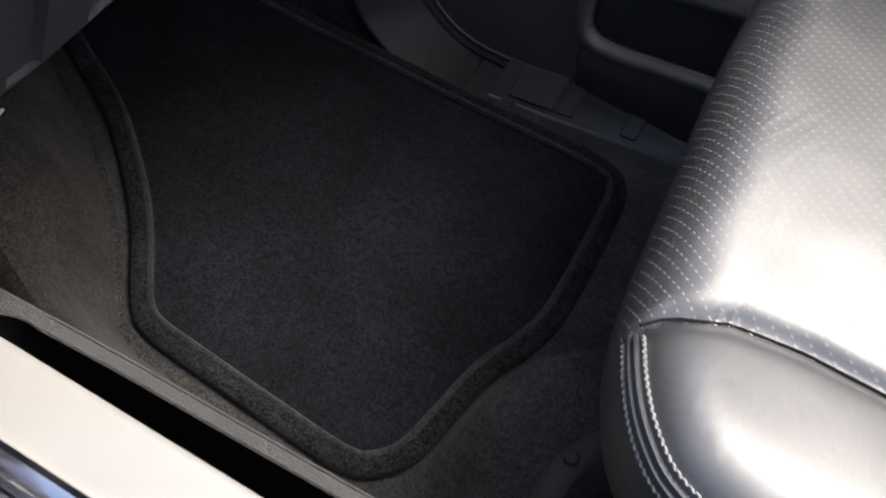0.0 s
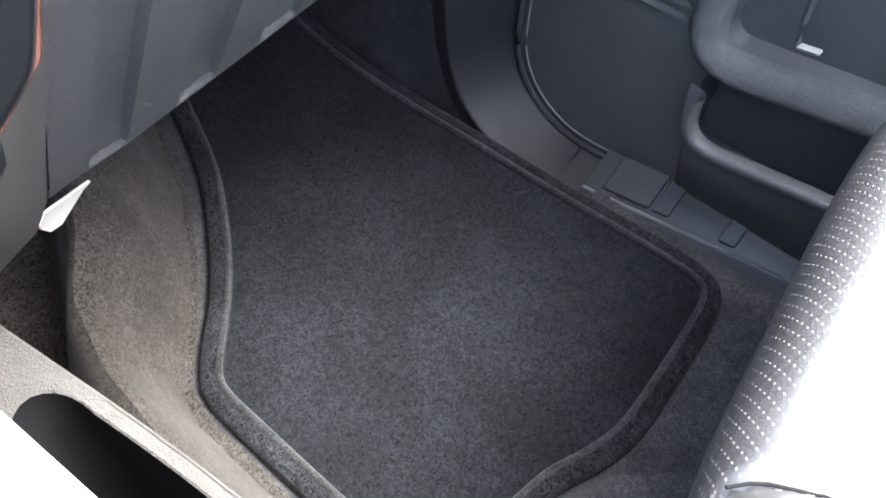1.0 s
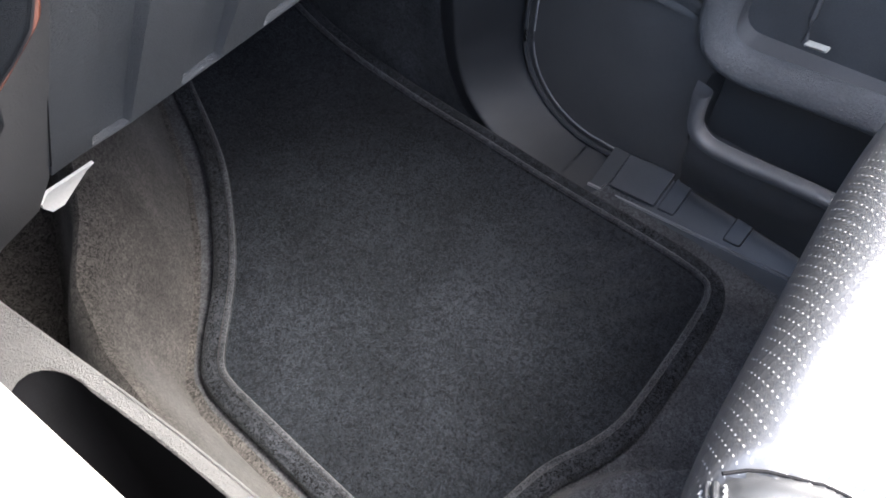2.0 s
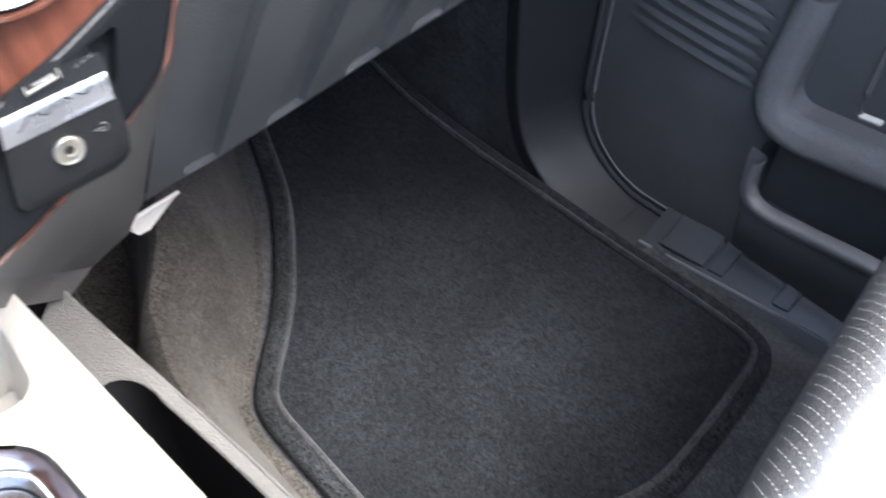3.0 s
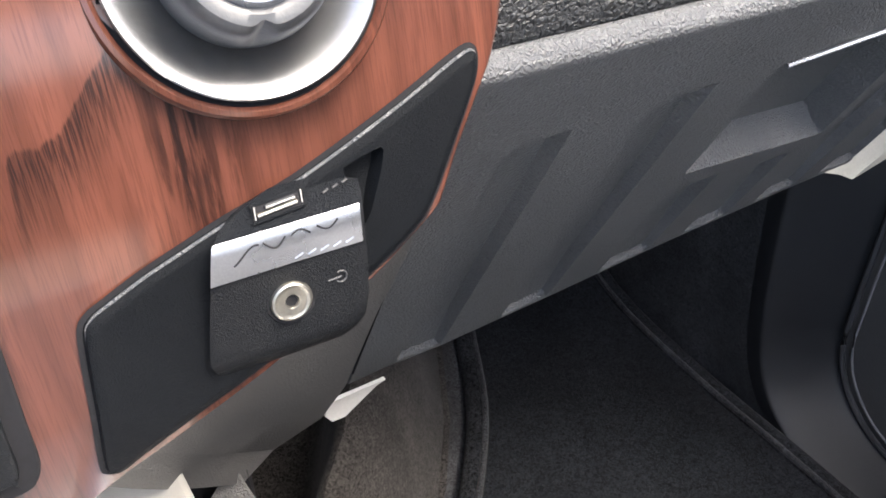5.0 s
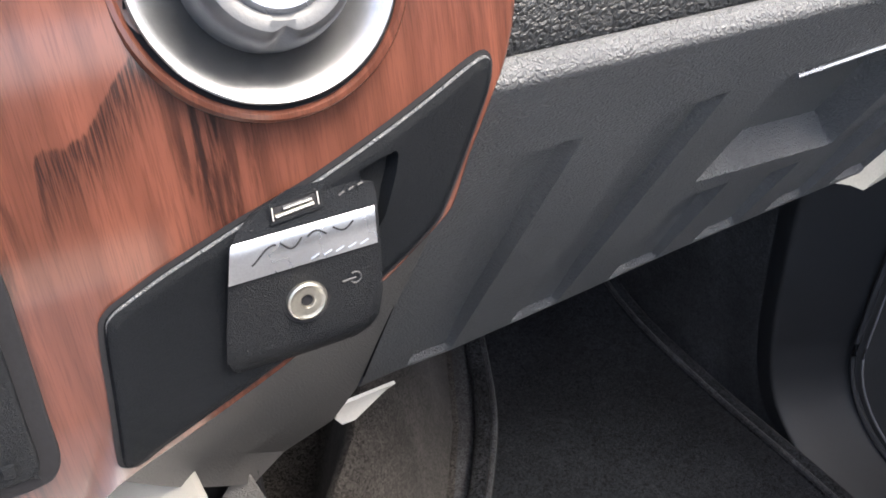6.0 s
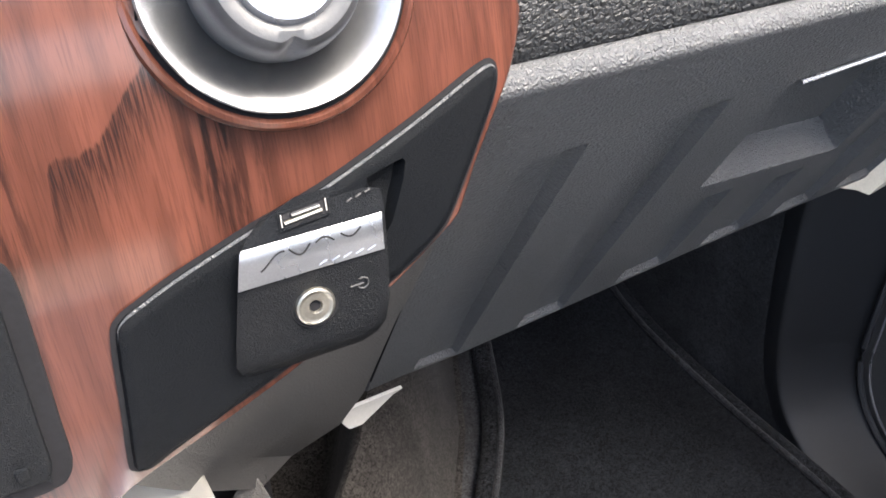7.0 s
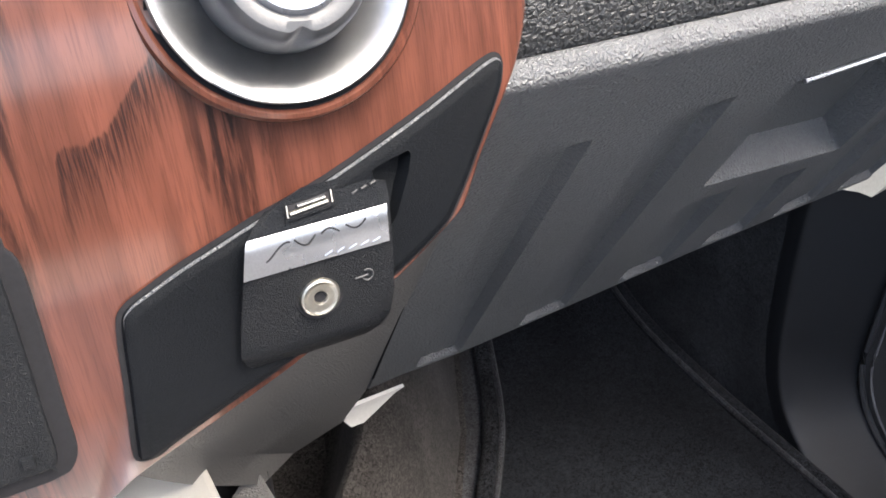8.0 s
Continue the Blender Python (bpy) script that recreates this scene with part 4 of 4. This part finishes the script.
    bm = bmesh.new()
    i2 = [bm.verts.new(usb(p, 0.00045)) for p in rect]
    bm.faces.new(i2)
    part("socket_well", bm, M_VOID, block_ob, "", False)
    bm = tube([usb((c.x - 0.0058, c.y - 0.0016), 0.0009), usb((c.x + 0.0050, c.y - 0.0003), 0.0009)], 0.00062, 6)
    part("contact_shell", bm, M_NICKEL, block_ob, "bright metal lower shell of the socket")
    bm = tube([usb((c.x - 0.0035, c.y + 0.0006), 0.0008), usb((c.x + 0.0045, c.y + 0.0014), 0.0008)], 0.0008, 6, flat=0.5)
    part("contact_tongue", bm, M_PLASTIC, block_ob)
    for s in (-1, 1):
        bm = tube([usb((c.x + s * 0.0064, c.y - 0.0020 + s * 0.0008), 0.0009), usb((c.x + s * 0.0064, c.y + 0.0022 + s * 0.0008), 0.0009)], 0.00022, 6)
        part("shell_side", bm, M_NICKEL, block_ob)

    # round audio socket
    j = raised((-0.1547, 0.6009), h_at(0.6009) - 0.0008)
    m = Matrix.Translation(j) @ Vector((0.0, -0.985, 0.17)).to_track_quat("Z", "Y").to_matrix().to_4x4()
    part("audio_socket", turned([(0.0060, -0.001), (0.0060, 0.0010), (0.0056, 0.0019), (0.0050, 0.0022), (0.0043, 0.0019), (0.0036, 0.0018), (0.0028, 0.0020), (0.0021, 0.0018), (0.0017, 0.0010), (0.0016, -0.001)], m, 40), M_NICKEL, block_ob, "round nickel audio socket")
    part("socket_hole", turned([(0.0019, 0.0010), (0.0, 0.0010)], m, 24), M_VOID, block_ob)
    part("socket_recess", turned([(0.0073, 0.0002), (0.0069, 0.0009), (0.0061, 0.0006)], m, 40), M_VOID, block_ob)
    # small pale pictograms as plain strokes
    for cx, cz in ((-0.1396, 0.6025),):
        pts = [raised((cx + 0.0017 * math.cos(radians(a)), cz + 0.0017 * math.sin(radians(a))), h_at(cz) + 0.0002) for a in range(-150, 121, 30)]
        part("pictogram", tube(pts, 0.00028, 5), M_LIGHTLINE, block_ob)
        pts = [raised((cx - 0.0038, cz - 0.0002), h_at(cz) + 0.0002), raised((cx + 0.0002, cz), h_at(cz) + 0.0002)]
        part("pictogram", tube(pts, 0.00028, 5), M_LIGHTLINE, block_ob)
    for k in range(3):
        pts = [raised((-0.1408 + 0.0028 * k, 0.6290 + 0.0007 * k), h_at(0.629) + 0.0001), raised((-0.1392 + 0.0028 * k, 0.6299 + 0.0006 * k), h_at(0.6299) + 0.0001)]
        part("pictogram", tube(pts, 0.00030, 5), M_LIGHTLINE, block_ob)


build_media_panel()


def build_rotary():
    c = on_fascia((-0.1500, 0.6912), 0.0)
    n = Vector((-0.05, -0.90, 0.40)).normalized()
    m = Matrix.Translation(c) @ n.to_track_quat("Z", "Y").to_matrix().to_4x4()
    th = thing("rotary_selector", c, "black rotary selector in a round dish on the wood fascia", "control knob")
    part("rim", turned([(0.0384, -0.006), (0.0380, 0.0002), (0.0372, 0.0018), (0.0360, 0.0022), (0.0349, 0.0013), (0.0343, -0.002)], m, 72), M_WOOD, th, "rounded wood rim")
    part("gap_ring", turned([(0.0348, 0.0008), (0.0334, 0.0002)], m, 72), M_VOID, th)
    part("dish", turned([(0.0336, -0.004), (0.0336, 0.0036), (0.0331, 0.0042), (0.0322, 0.0039), (0.0300, 0.0030), (0.0260, 0.0010), (0.0220, -0.0014), (0.0190, -0.0034), (0.0, -0.0036)], m, 72), M_GLOSS, th, "glossy grey-black dish")
    knob = bmesh.new()
    n_seg = 96
    prev = None
    for r, h, sc in ((0.0210, -0.0047, 0.0), (0.0208, 0.006, 0.2), (0.0200, 0.012, 1.0), (0.0188, 0.0165, 1.0), (0.0172, 0.0180, 0.6), (0.0145, 0.0182, 0.0), (0.0130, 0.0172, 0.0)):
        ring = []
        for k in range(n_seg):
            a = 2 * math.pi * k / n_seg
            notch = max(0.0, math.cos(4 * a + 0.3)) ** 10
            rr = r - 0.0026 * notch * sc
            ring.append(knob.verts.new(m @ Vector((rr * math.cos(a), rr * math.sin(a), h))))
        if prev:
            bridge(knob, prev, ring)
        prev = ring
    part("knob", knob, M_PLASTIC, th, "scalloped grey-black knob")
    part("knob_cap", turned([(0.0132, 0.0172), (0.0120, 0.0190), (0.0, 0.0196)], m, 48), M_SATIN, th, "silver cap")


build_rotary()


def build_side_cover():
    base = on_fascia((-0.26, 0.60), 0.0)
    th = thing("storage_cover", base, "dark grey hinged storage cover set in the wood fascia", "storage cover")
    out = [(-0.2285, 0.640), (-0.2262, 0.633), (-0.2266, 0.6138), (-0.2274, 0.5925), (-0.2279, 0.5793), (-0.2307, 0.5726), (-0.2349, 0.5706), (-0.245, 0.5700), (-0.300, 0.5700), (-0.306, 0.576), (-0.306, 0.640), (-0.300, 0.646), (-0.236, 0.646)]
    loop = smooth_loop(out, 3)
    part("surround", plate(loop, on_fascia, 0.0012, 0.0006), M_VOID, th)
    part("cover", plate(inset(loop, 0.0052), on_fascia, 0.0024, 0.0012), M_SOCKET, th, "dark grey plastic cover")
    bm = plate(rounded(-0.2420, 0.5790, -0.2385, 0.5830, 0.0006, 3), on_fascia, 0.0034, 0.0005)
    part("catch", bm, M_SOCKET, th)


build_side_cover()


# ---- console ----
def edge_x(y):
    return -0.1743 - 0.0754 * y


def rail_z(y):
    """The pocket rail is level along the seat and climbs to meet the centre stack."""
    return 0.273 + 0.087 * y + 2.6 * max(0.0, y - 0.16) ** 2 + 10.0 * max(0.0, y - 0.23) ** 3


def rail_x(y):
    return -0.102 - 0.116 * y - 0.9 * max(0.0, y - 0.17) ** 2


def build_console():
    th = thing("centre_console", (-0.28, -0.1, 0.0), "silver-topped centre console with a chrome bezel and a side pocket", "console")
    Z = 0.470
    outer = [Vector((edge_x(0.274), 0.274))] + [Vector((edge_x(y), y)) for y in span(0.25, -0.60, 12)] + [Vector((-0.44, -0.60)), Vector((-0.44, 0.274))]
    tray = [Vector(p) for p in rounded(-0.330, 0.206, -0.2085, 0.258, 0.012, 5)]
    tray = [Vector((p.x + 0.08 * (p.y - 0.23), p.y - 0.10 * (p.x + 0.21))) for p in tray]
    gate = [Vector(p) for p in rounded(-0.375, -0.30, -0.2120, 0.186, 0.024, 6)]
    gate = [Vector((p.x - 0.075 * p.y * (1 if p.x > -0.3 else 0), p.y - (0.12 * (p.x + 0.21) if p.y > 0 else 0))) for p in gate]
    place = lambda p, h: Vector((p[0], p[1], Z + h))
    part("top_panel", holed(outer, [tray, gate], place, 0.046, 0.010, True, None, 0.004), M_SILVER, th, "champagne silver painted top")
    # rounded shoulder and skirt along the passenger side
    def skirt(y, j):
        d = [(0.0, 0.0), (0.0016, -0.0004), (0.003, -0.002), (0.003, -0.006), (-0.004, -0.010), (-0.014, -0.016), (-0.020, -0.07), (-0.022, -0.36)]
        return (edge_x(y) + d[j][0], y, Z + d[j][1])
    part("shoulder", sheet(skirt, span(-0.60, 0.274, 30), range(5)), M_SILVER, th)
    # Below the silver shoulder, near-black colour holds the slot's shade.
    part("skirt", sheet(skirt, span(-0.60, 0.274, 30), range(4, 8)), M_VOID, th, "lower side of the console, near-black for the slot's shade")
    def front(x, j):
        return (x, 0.274 + 0.014 * j, Z + 0.0015 * j)
    part("front_lip", sheet(front, span(-0.44, edge_x(0.274) + 0.003, 12), range(4)), M_SILVER, th)
    # chrome bezel round the gate
    ring = inset(gate, -0.002)
    prof = [(-0.004, 0.0), (-0.003, 0.0035), (0.0, 0.0052), (0.004, 0.0045), (0.008, 0.0015), (0.0105, -0.004), (0.0115, -0.012)]
    bm = bmesh.new()
    prev = None
    for d, h in prof:
        lp = [bm.verts.new((p.x, p.y, Z + h)) for p in inset(ring, d)]
        if prev:
            bridge(bm, prev, lp)
        prev = lp
    part("bezel", bm, M_CHROME, th, "polished chrome bezel")
    bm = plate(inset(gate, 0.010), lambda p, h: Vector((p[0], p[1], Z - 0.012 + h)), 0.002, 0.001)
    part("gate_plate", bm, M_GLOSS, th, "glossy grey plate inside the bezel")
    bm = tube([(-0.29, -0.02, Z - 0.01), (-0.29, -0.02, Z + 0.03)], lambda t: 0.04 - 0.02 * t, 20)
    part("selector_boot", bm, M_LEATHER, th)
    part("inner_body", block(-0.43, -0.60, 0.0, -0.215, 0.26, 0.405, r=0.01), M_GREY, th)

    # Added near-black block: fills a see-through gap, dark like deep shade.
    part("gap_filler", block(-0.43, 0.335, -0.02, -0.152, 0.60, 0.40, r=0.01), M_VOID, th, "added near-black block filling the gap under the dash")

    # side pocket: a grey rail round a deep black slot
    rail_out = [Vector((-0.2, -0.60))] + [Vector((rail_x(y), y)) for y in span(-0.60, 0.328, 30)] + [Vector((-0.2, 0.322))]
    slot = [Vector((rail_x(y) - 0.0105, y)) for y in span(-0.50, 0.256, 22)]
    cx, cy = slot[-1].x - 0.024, 0.256
    slot += [Vector((cx + 0.024 * math.cos(radians(a)), cy + 0.026 * math.sin(radians(a)))) for a in range(15, 180, 15)]
    slot += [Vector((-0.197, 0.25)), Vector((-0.197, -0.50))]
    bm = sheet(lambda y, k: (rail_x(y) - (0.0105, 0.0090, 0.0010, 0.0)[k], y, rail_z(y) - (0.0015, 0.0, 0.0, 0.0012)[k]), span(-0.60, 0.256, 40), range(4))
    ahead = [Vector((rail_x(y), y)) for y in span(0.256, 0.328, 8)] + [Vector((-0.170, 0.328)), Vector((-0.185, 0.320)), Vector((-0.197, 0.305)), Vector((-0.197, 0.27))]
    arc = [Vector((cx + 0.024 * math.cos(radians(s)), cy + 0.026 * math.sin(radians(s)))) for s in span(0, 180, len(ahead))]
    sheet(lambda k, s: (lambda p: (p.x, p.y, rail_z(p.y) - (0.0015 if s == 0 else 0.0)))(arc[k].lerp(ahead[k], (0.0, 0.1, 0.4, 0.7, 1.0)[s])), range(len(ahead)), range(5), bm)
    part("pocket_rail", bm, M_GREY, th, "grey grained rail round the side pocket")
    # Well walls in near-black, the shade of the slot put into their colour.
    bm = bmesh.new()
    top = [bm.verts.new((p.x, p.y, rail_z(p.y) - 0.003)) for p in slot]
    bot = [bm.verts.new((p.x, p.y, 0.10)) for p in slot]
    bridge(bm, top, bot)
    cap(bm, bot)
    part("pocket_well", bm, M_VOID, th, "side pocket, near-black for the shade inside")

    def outer_wall(k, j):
        p = rail_out[1 + k]
        d = [(0.0, 0.0), (0.0018, -0.0012), (0.002, -0.006), (0.002, -0.30)]
        return (p.x + d[j][0], p.y, rail_z(p.y) + d[j][1])
    part("pocket_wall", sheet(outer_wall, range(len(rail_out) - 2), range(4)), M_GREY, th)


build_console()


# ---- floor mat ----
MAT = [(-0.040, 0.20), (-0.038, 0.117), (-0.023, 0.083), (0.012, 0.059), (0.067, 0.051), (0.13, 0.043), (0.181, 0.025), (0.230, 0.016), (0.299, 0.019), (0.395, 0.029), (0.430, 0.037), (0.451, 0.052), (0.460, 0.078), (0.461, 0.12), (0.458, 0.185), (0.452, 0.26), (0.446, 0.39), (0.440, 0.52), (0.440, 0.70), (0.435, 0.88), (0.42, 0.90), (0.25, 0.90), (0.225, 0.88), (0.212, 0.78), (0.196, 0.725), (0.154, 0.62), (0.096, 0.53), (0.047, 0.47), (-0.006, 0.42), (-0.031, 0.391), (-0.039, 0.362), (-0.040, 0.312)]


def mat_z(x, y):
    return toe(y) + 0.0016 * noise.noise(Vector((x * 9, y * 9, 3)))


def wrinkle(x, y):
    """Creases that fan out from the outer rear corner."""
    fold = 0.5 - 2 * abs(noise.noise(Vector((x * 14 + y * 34, y * 10 - x * 8, 1))))
    return 0.0065 * fold * ease((x - 0.22) / 0.1) * ease((0.30 - y) / 0.15) * ease((0.435 - x) / 0.03) * ease((y - 0.05) / 0.03)


def build_mat():
    th = thing("floor_mat", (0.2, 0.3, -0.012), "black velour floor mat with a rolled bound edge on carpet", "floor mat")
    loop = smooth_loop(MAT, 4)
    bm = bmesh.new()
    inner = [bm.verts.new((p.x, p.y, 0)) for p in inset(loop, 0.024)]
    cap(bm, inner)
    for k in range(1, 46):
        y = 0.02 * k
        bmesh.ops.bisect_plane(bm, geom=bm.verts[:] + bm.edges[:] + bm.faces[:], plane_co=(0, y, 0), plane_no=(0, 1, 0))
    for k in range(-2, 24):
        x = 0.02 * k
        bmesh.ops.bisect_plane(bm, geom=bm.verts[:] + bm.edges[:] + bm.faces[:], plane_co=(x, 0, 0), plane_no=(1, 0, 0))
    for k in range(30):
        x, y = 0.225 + 0.0085 * k, 0.0285 + 0.009 * k
        for co, no in (((x, 0, 0), (1, 0, 0)), ((0, y, 0), (0, 1, 0))):
            near = [f for f in bm.faces if f.calc_center_median().x > 0.22 and f.calc_center_median().y < 0.30]
            geom = set(near) | {e for f in near for e in f.edges} | {v for f in near for v in f.verts}
            bmesh.ops.bisect_plane(bm, geom=list(geom), plane_co=co, plane_no=no)
    for v in bm.verts:
        v.co.z = mat_z(v.co.x, v.co.y) + wrinkle(v.co.x, v.co.y)
    part("mat_surface", bm, M_MAT, th)
    prof = [(0.0, -0.010), (-0.002, -0.004), (0.0, 0.0012), (0.004, 0.0036), (0.009, 0.0046), (0.0150, 0.0044), (0.0190, 0.0040), (0.0243, 0.0020), (0.0262, -0.0025)]
    bm = bmesh.new()
    prev = None
    for d, h in prof:
        ring = [bm.verts.new((p.x, p.y, mat_z(p.x, p.y) + h)) for p in inset(loop, d)]
        if prev:
            bridge(bm, prev, ring)
        prev = ring
    part("binding", bm, M_BIND, th, "rolled black fabric binding")
    bm = tube([(p.x, p.y, mat_z(p.x, p.y) + 0.0036 + 0.0008 * noise.noise(Vector((p.x * 80, p.y * 80, 2)))) for p in inset(loop, 0.0205)], 0.0036, 10, None, True)
    part("piping", bm, M_PIPING, th, "fuzzy grey-black piping")


build_mat()


# ---- seat ----
SX0, SX1, SY0, SY1 = -0.056, 0.47, -0.62, -0.012
SEAT = [(-0.056, -0.62), (-0.056, -0.20), (-0.054, -0.150), (-0.046, -0.115), (-0.030, -0.092), (-0.005, -0.072), (0.03, -0.055), (0.08, -0.043), (0.17, -0.030), (0.30, -0.012), (0.40, -0.008), (0.45, -0.026), (0.47, -0.065), (0.47, -0.62)]
ROLL, SEAT_TOP = 0.046, 0.400
SEAM_X = [(-0.7, 0.085), (-0.19, 0.079), (-0.15, 0.077), (-0.106, 0.069), (-0.074, 0.052), (-0.058, 0.032), (-0.02, 0.010)]


def seat_crown(x, y):
    """Height above the flat cushion: a raised bolster, a seam valley, a soft middle."""
    s = steps(SEAM_X, y)
    d = x - s
    z = 0.0
    if d < 0:
        z += 0.014 * math.sin(min(1.0, -d / 0.10) * math.pi / 2)
    z -= 0.008 * math.exp(-(d / 0.008) ** 2)
    z += 0.006 * ease(d / 0.12)
    z += 0.0012 * noise.noise(Vector((x * 22, y * 14, 5)))
    return z


def seat_loop():
    loop = []
    P = [Vector(p) for p in SEAT]
    for i in range(len(P)):
        a, q, c, d = P[max(0, i - 1)], P[i], P[min(i + 1, len(P) - 1)], P[min(i + 2, len(P) - 1)]
        if i == len(P) - 1:
            break
        gap = (c - q).length
        if (q - a).length > 2 * gap:
            a = q - (q - a).normalized() * gap
        if (d - c).length > 2 * gap:
            d = c + (d - c).normalized() * gap
        n = max(2, int((c - q).length / 0.006))
        straight = (c - q).length > 0.3
        for k in range(n):
            t = k / n
            loop.append(q.lerp(c, t) if straight else 0.5 * ((2 * q) + (c - a) * t + (2 * a - 5 * q + 4 * c - d) * t * t + (3 * q - a - 3 * c + d) * t ** 3))
    loop.append(P[-1])
    n = 60
    loop += [P[-1].lerp(P[0], k / n) for k in range(1, n)]
    return loop


def seat_rows():
    """Rings from the skirt up and over onto the top: (2D loop, height, surface length)."""
    fine = seat_loop()
    rows, r, ztop = [], ROLL, SEAT_TOP
    for z, d in ((0.10, 0.085), (0.15, 0.070), (0.20, 0.052), (0.26, 0.026), (0.31, 0.007), (0.335, 0.001)):
        rows.append((inset(fine, d), z, ztop - r - z))
    for i in range(15):
        a = radians(90 * i / 14)
        rows.append((inset(fine, r * (1 - math.cos(a))), ztop - r + r * math.sin(a), -r * a))
    return fine, rows, r


def build_seat():
    th = thing("front_seat", (0.2, -0.3, 0.0), "black leather front passenger seat with a perforated cushion", "car seat")
    fine, rows, r = seat_rows()
    n = len(fine)
    bm = bmesh.new()
    uv = bm.loops.layers.uv.new("metres")
    where = {}
    prev = None
    for loop, z, s in rows:
        ring = []
        for k, p in enumerate(loop):
            zz = z + seat_crown(p.x, p.y) * ease((z - 0.355) / 0.04)
            v = bm.verts.new((p.x, p.y, zz))
            where[v] = (p.x, fine[k].y - r + r * math.pi / 2 + s) if fine[k].y > -0.09 else (p.x, p.y)
            ring.append(v)
        if prev:
            bridge(bm, prev, ring)
        prev = ring
    base = rows[-1][0]
    for i in range(1, 91):
        s = i / 90
        ring = []
        for p in base:
            hub = Vector((0.20, min(-0.20, max(-0.48, p.y))))
            q = p.lerp(hub, s * 0.995)
            v = bm.verts.new((q.x, q.y, SEAT_TOP + seat_crown(q.x, q.y)))
            where[v] = (q.x, q.y)
            ring.append(v)
        bridge(bm, prev, ring)
        prev = ring
    part_faces(bm, th, uv, where)


def part_faces(bm, th, uv, where):
    """Splits the cushion along the bolster seams."""
    for f in bm.faces:
        for lp in f.loops:
            lp[uv].uv = where[lp.vert]
    full = bpy.data.meshes.new("tmp2")
    bm.to_mesh(full)
    bm.free()

    def pick(test, name, material, label):
        b = bmesh.new()
        b.from_mesh(full)
        bmesh.ops.delete(b, geom=[f for f in b.faces if not test(f.calc_center_median())], context='FACES')
        return part(name, b, material, th, label)

    def inner(c):
        return c.x > steps(SEAM_X, c.y) and c.x < 0.41 and c.z > 0.26 and c.y > -0.56
    pick(lambda c: inner(c), "cushion_insert", M_PERF, "perforated black leather cushion centre")
    pick(lambda c: not inner(c) and c.x < 0.2 and c.z > 0.26, "bolster", M_LEATHER, "smooth black leather side bolster")
    pick(lambda c: not inner(c) and c.x >= 0.2 and c.z > 0.26, "bolster", M_LEATHER, "smooth black leather side bolster")
    pick(lambda c: c.z <= 0.26, "skirt", M_LEATHER, "dark seat skirt")
    bpy.data.meshes.remove(full)
    # piping along the bolster's rim, and two rows of pale stitches
    loop = seat_loop()
    first = min(range(len(loop)), key=lambda k: (loop[k] - Vector((-0.056, -0.50))).length)
    final = min(range(len(loop)), key=lambda k: (loop[k] - Vector((0.034, -0.049))).length)

    def rim(d, up):
        q = inset(loop, d)[first:final + 1]
        return [Vector((p.x, p.y, seat_height(d) + seat_crown(p.x, p.y) * ease((seat_height(d) - 0.355) / 0.04) + up)) for p in q]
    part("piping", tube(rim(0.0098, 0.0006), 0.0021, 8), M_LEATHER, th, "rolled leather piping")
    part("piping", tube(rim(0.0070, 0.0006), 0.0020, 8), M_LEATHER, th, "rolled leather piping")
    for d in (0.0045, 0.0132):
        pts = dense(rim(d, 0.0004), 0.0005)
        b = bmesh.new()
        step = 9
        for i in range(0, len(pts) - step, step):
            s, e = pts[i], pts[i + step - 2]
            side = (e - s).cross(Vector((0, 0, 1))).normalized() * 0.0007
            tube([s - side, (s + e) / 2 + Vector((0, 0, 0.0011)), e + side], 0.0010, 6, b)
        st = part("stitching", b, M_THREAD, th, "pale twisted stitching")
        st["kind"] = "stuff"
    # dark seam between bolster and cushion
    seam = [(steps(SEAM_X, y), y, 0.4 + seat_crown(steps(SEAM_X, y), y) + 0.0007) for y in span(-0.56, -0.062, 60)]
    part("seam", tube(seam, 0.0012, 6), M_VOID, th)
    # base and its bracket
    part("base", block(0.06, -0.60, 0.0, 0.42, -0.12, 0.13, r=0.02), M_CARPET, th)
    br = part("bracket", tube([(0.115, -0.110, 0.110), (0.088, -0.090, 0.119), (0.066, -0.078, 0.121), (0.050, -0.070, 0.119), (0.033, -0.068, 0.112), (0.018, -0.068, 0.098), (0.008, -0.068, 0.076), (0.003, -0.068, 0.040), (0.002, -0.070, 0.004)], 0.0135, 12, None, False, 0.45), M_GREY, th, "grey seat mount bracket")
    part("bolt", turned([(0.0075, -0.002), (0.0072, 0.002), (0.0050, 0.0045), (0.0, 0.0052)], Matrix.Translation((0.053, -0.068, 0.1245)) @ Vector((-0.2, 0.1, 0.95)).to_track_quat("Z", "Y").to_matrix().to_4x4(), 20), M_GREY, br, "grey domed bolt head")


def seat_height(d):
    """Height of the plain cushion at d inside its outline."""
    q = min(1.0, max(0.0, 1 - d / ROLL))
    return SEAT_TOP - ROLL + ROLL * math.sqrt(1 - q * q)


def dense(pts, gap):
    fine = []
    for a, c in zip(pts, pts[1:]):
        k = max(1, int((c - a).length / gap))
        fine += [a.lerp(c, j / k) for j in range(k)]
    return fine + [pts[-1]]


build_seat()
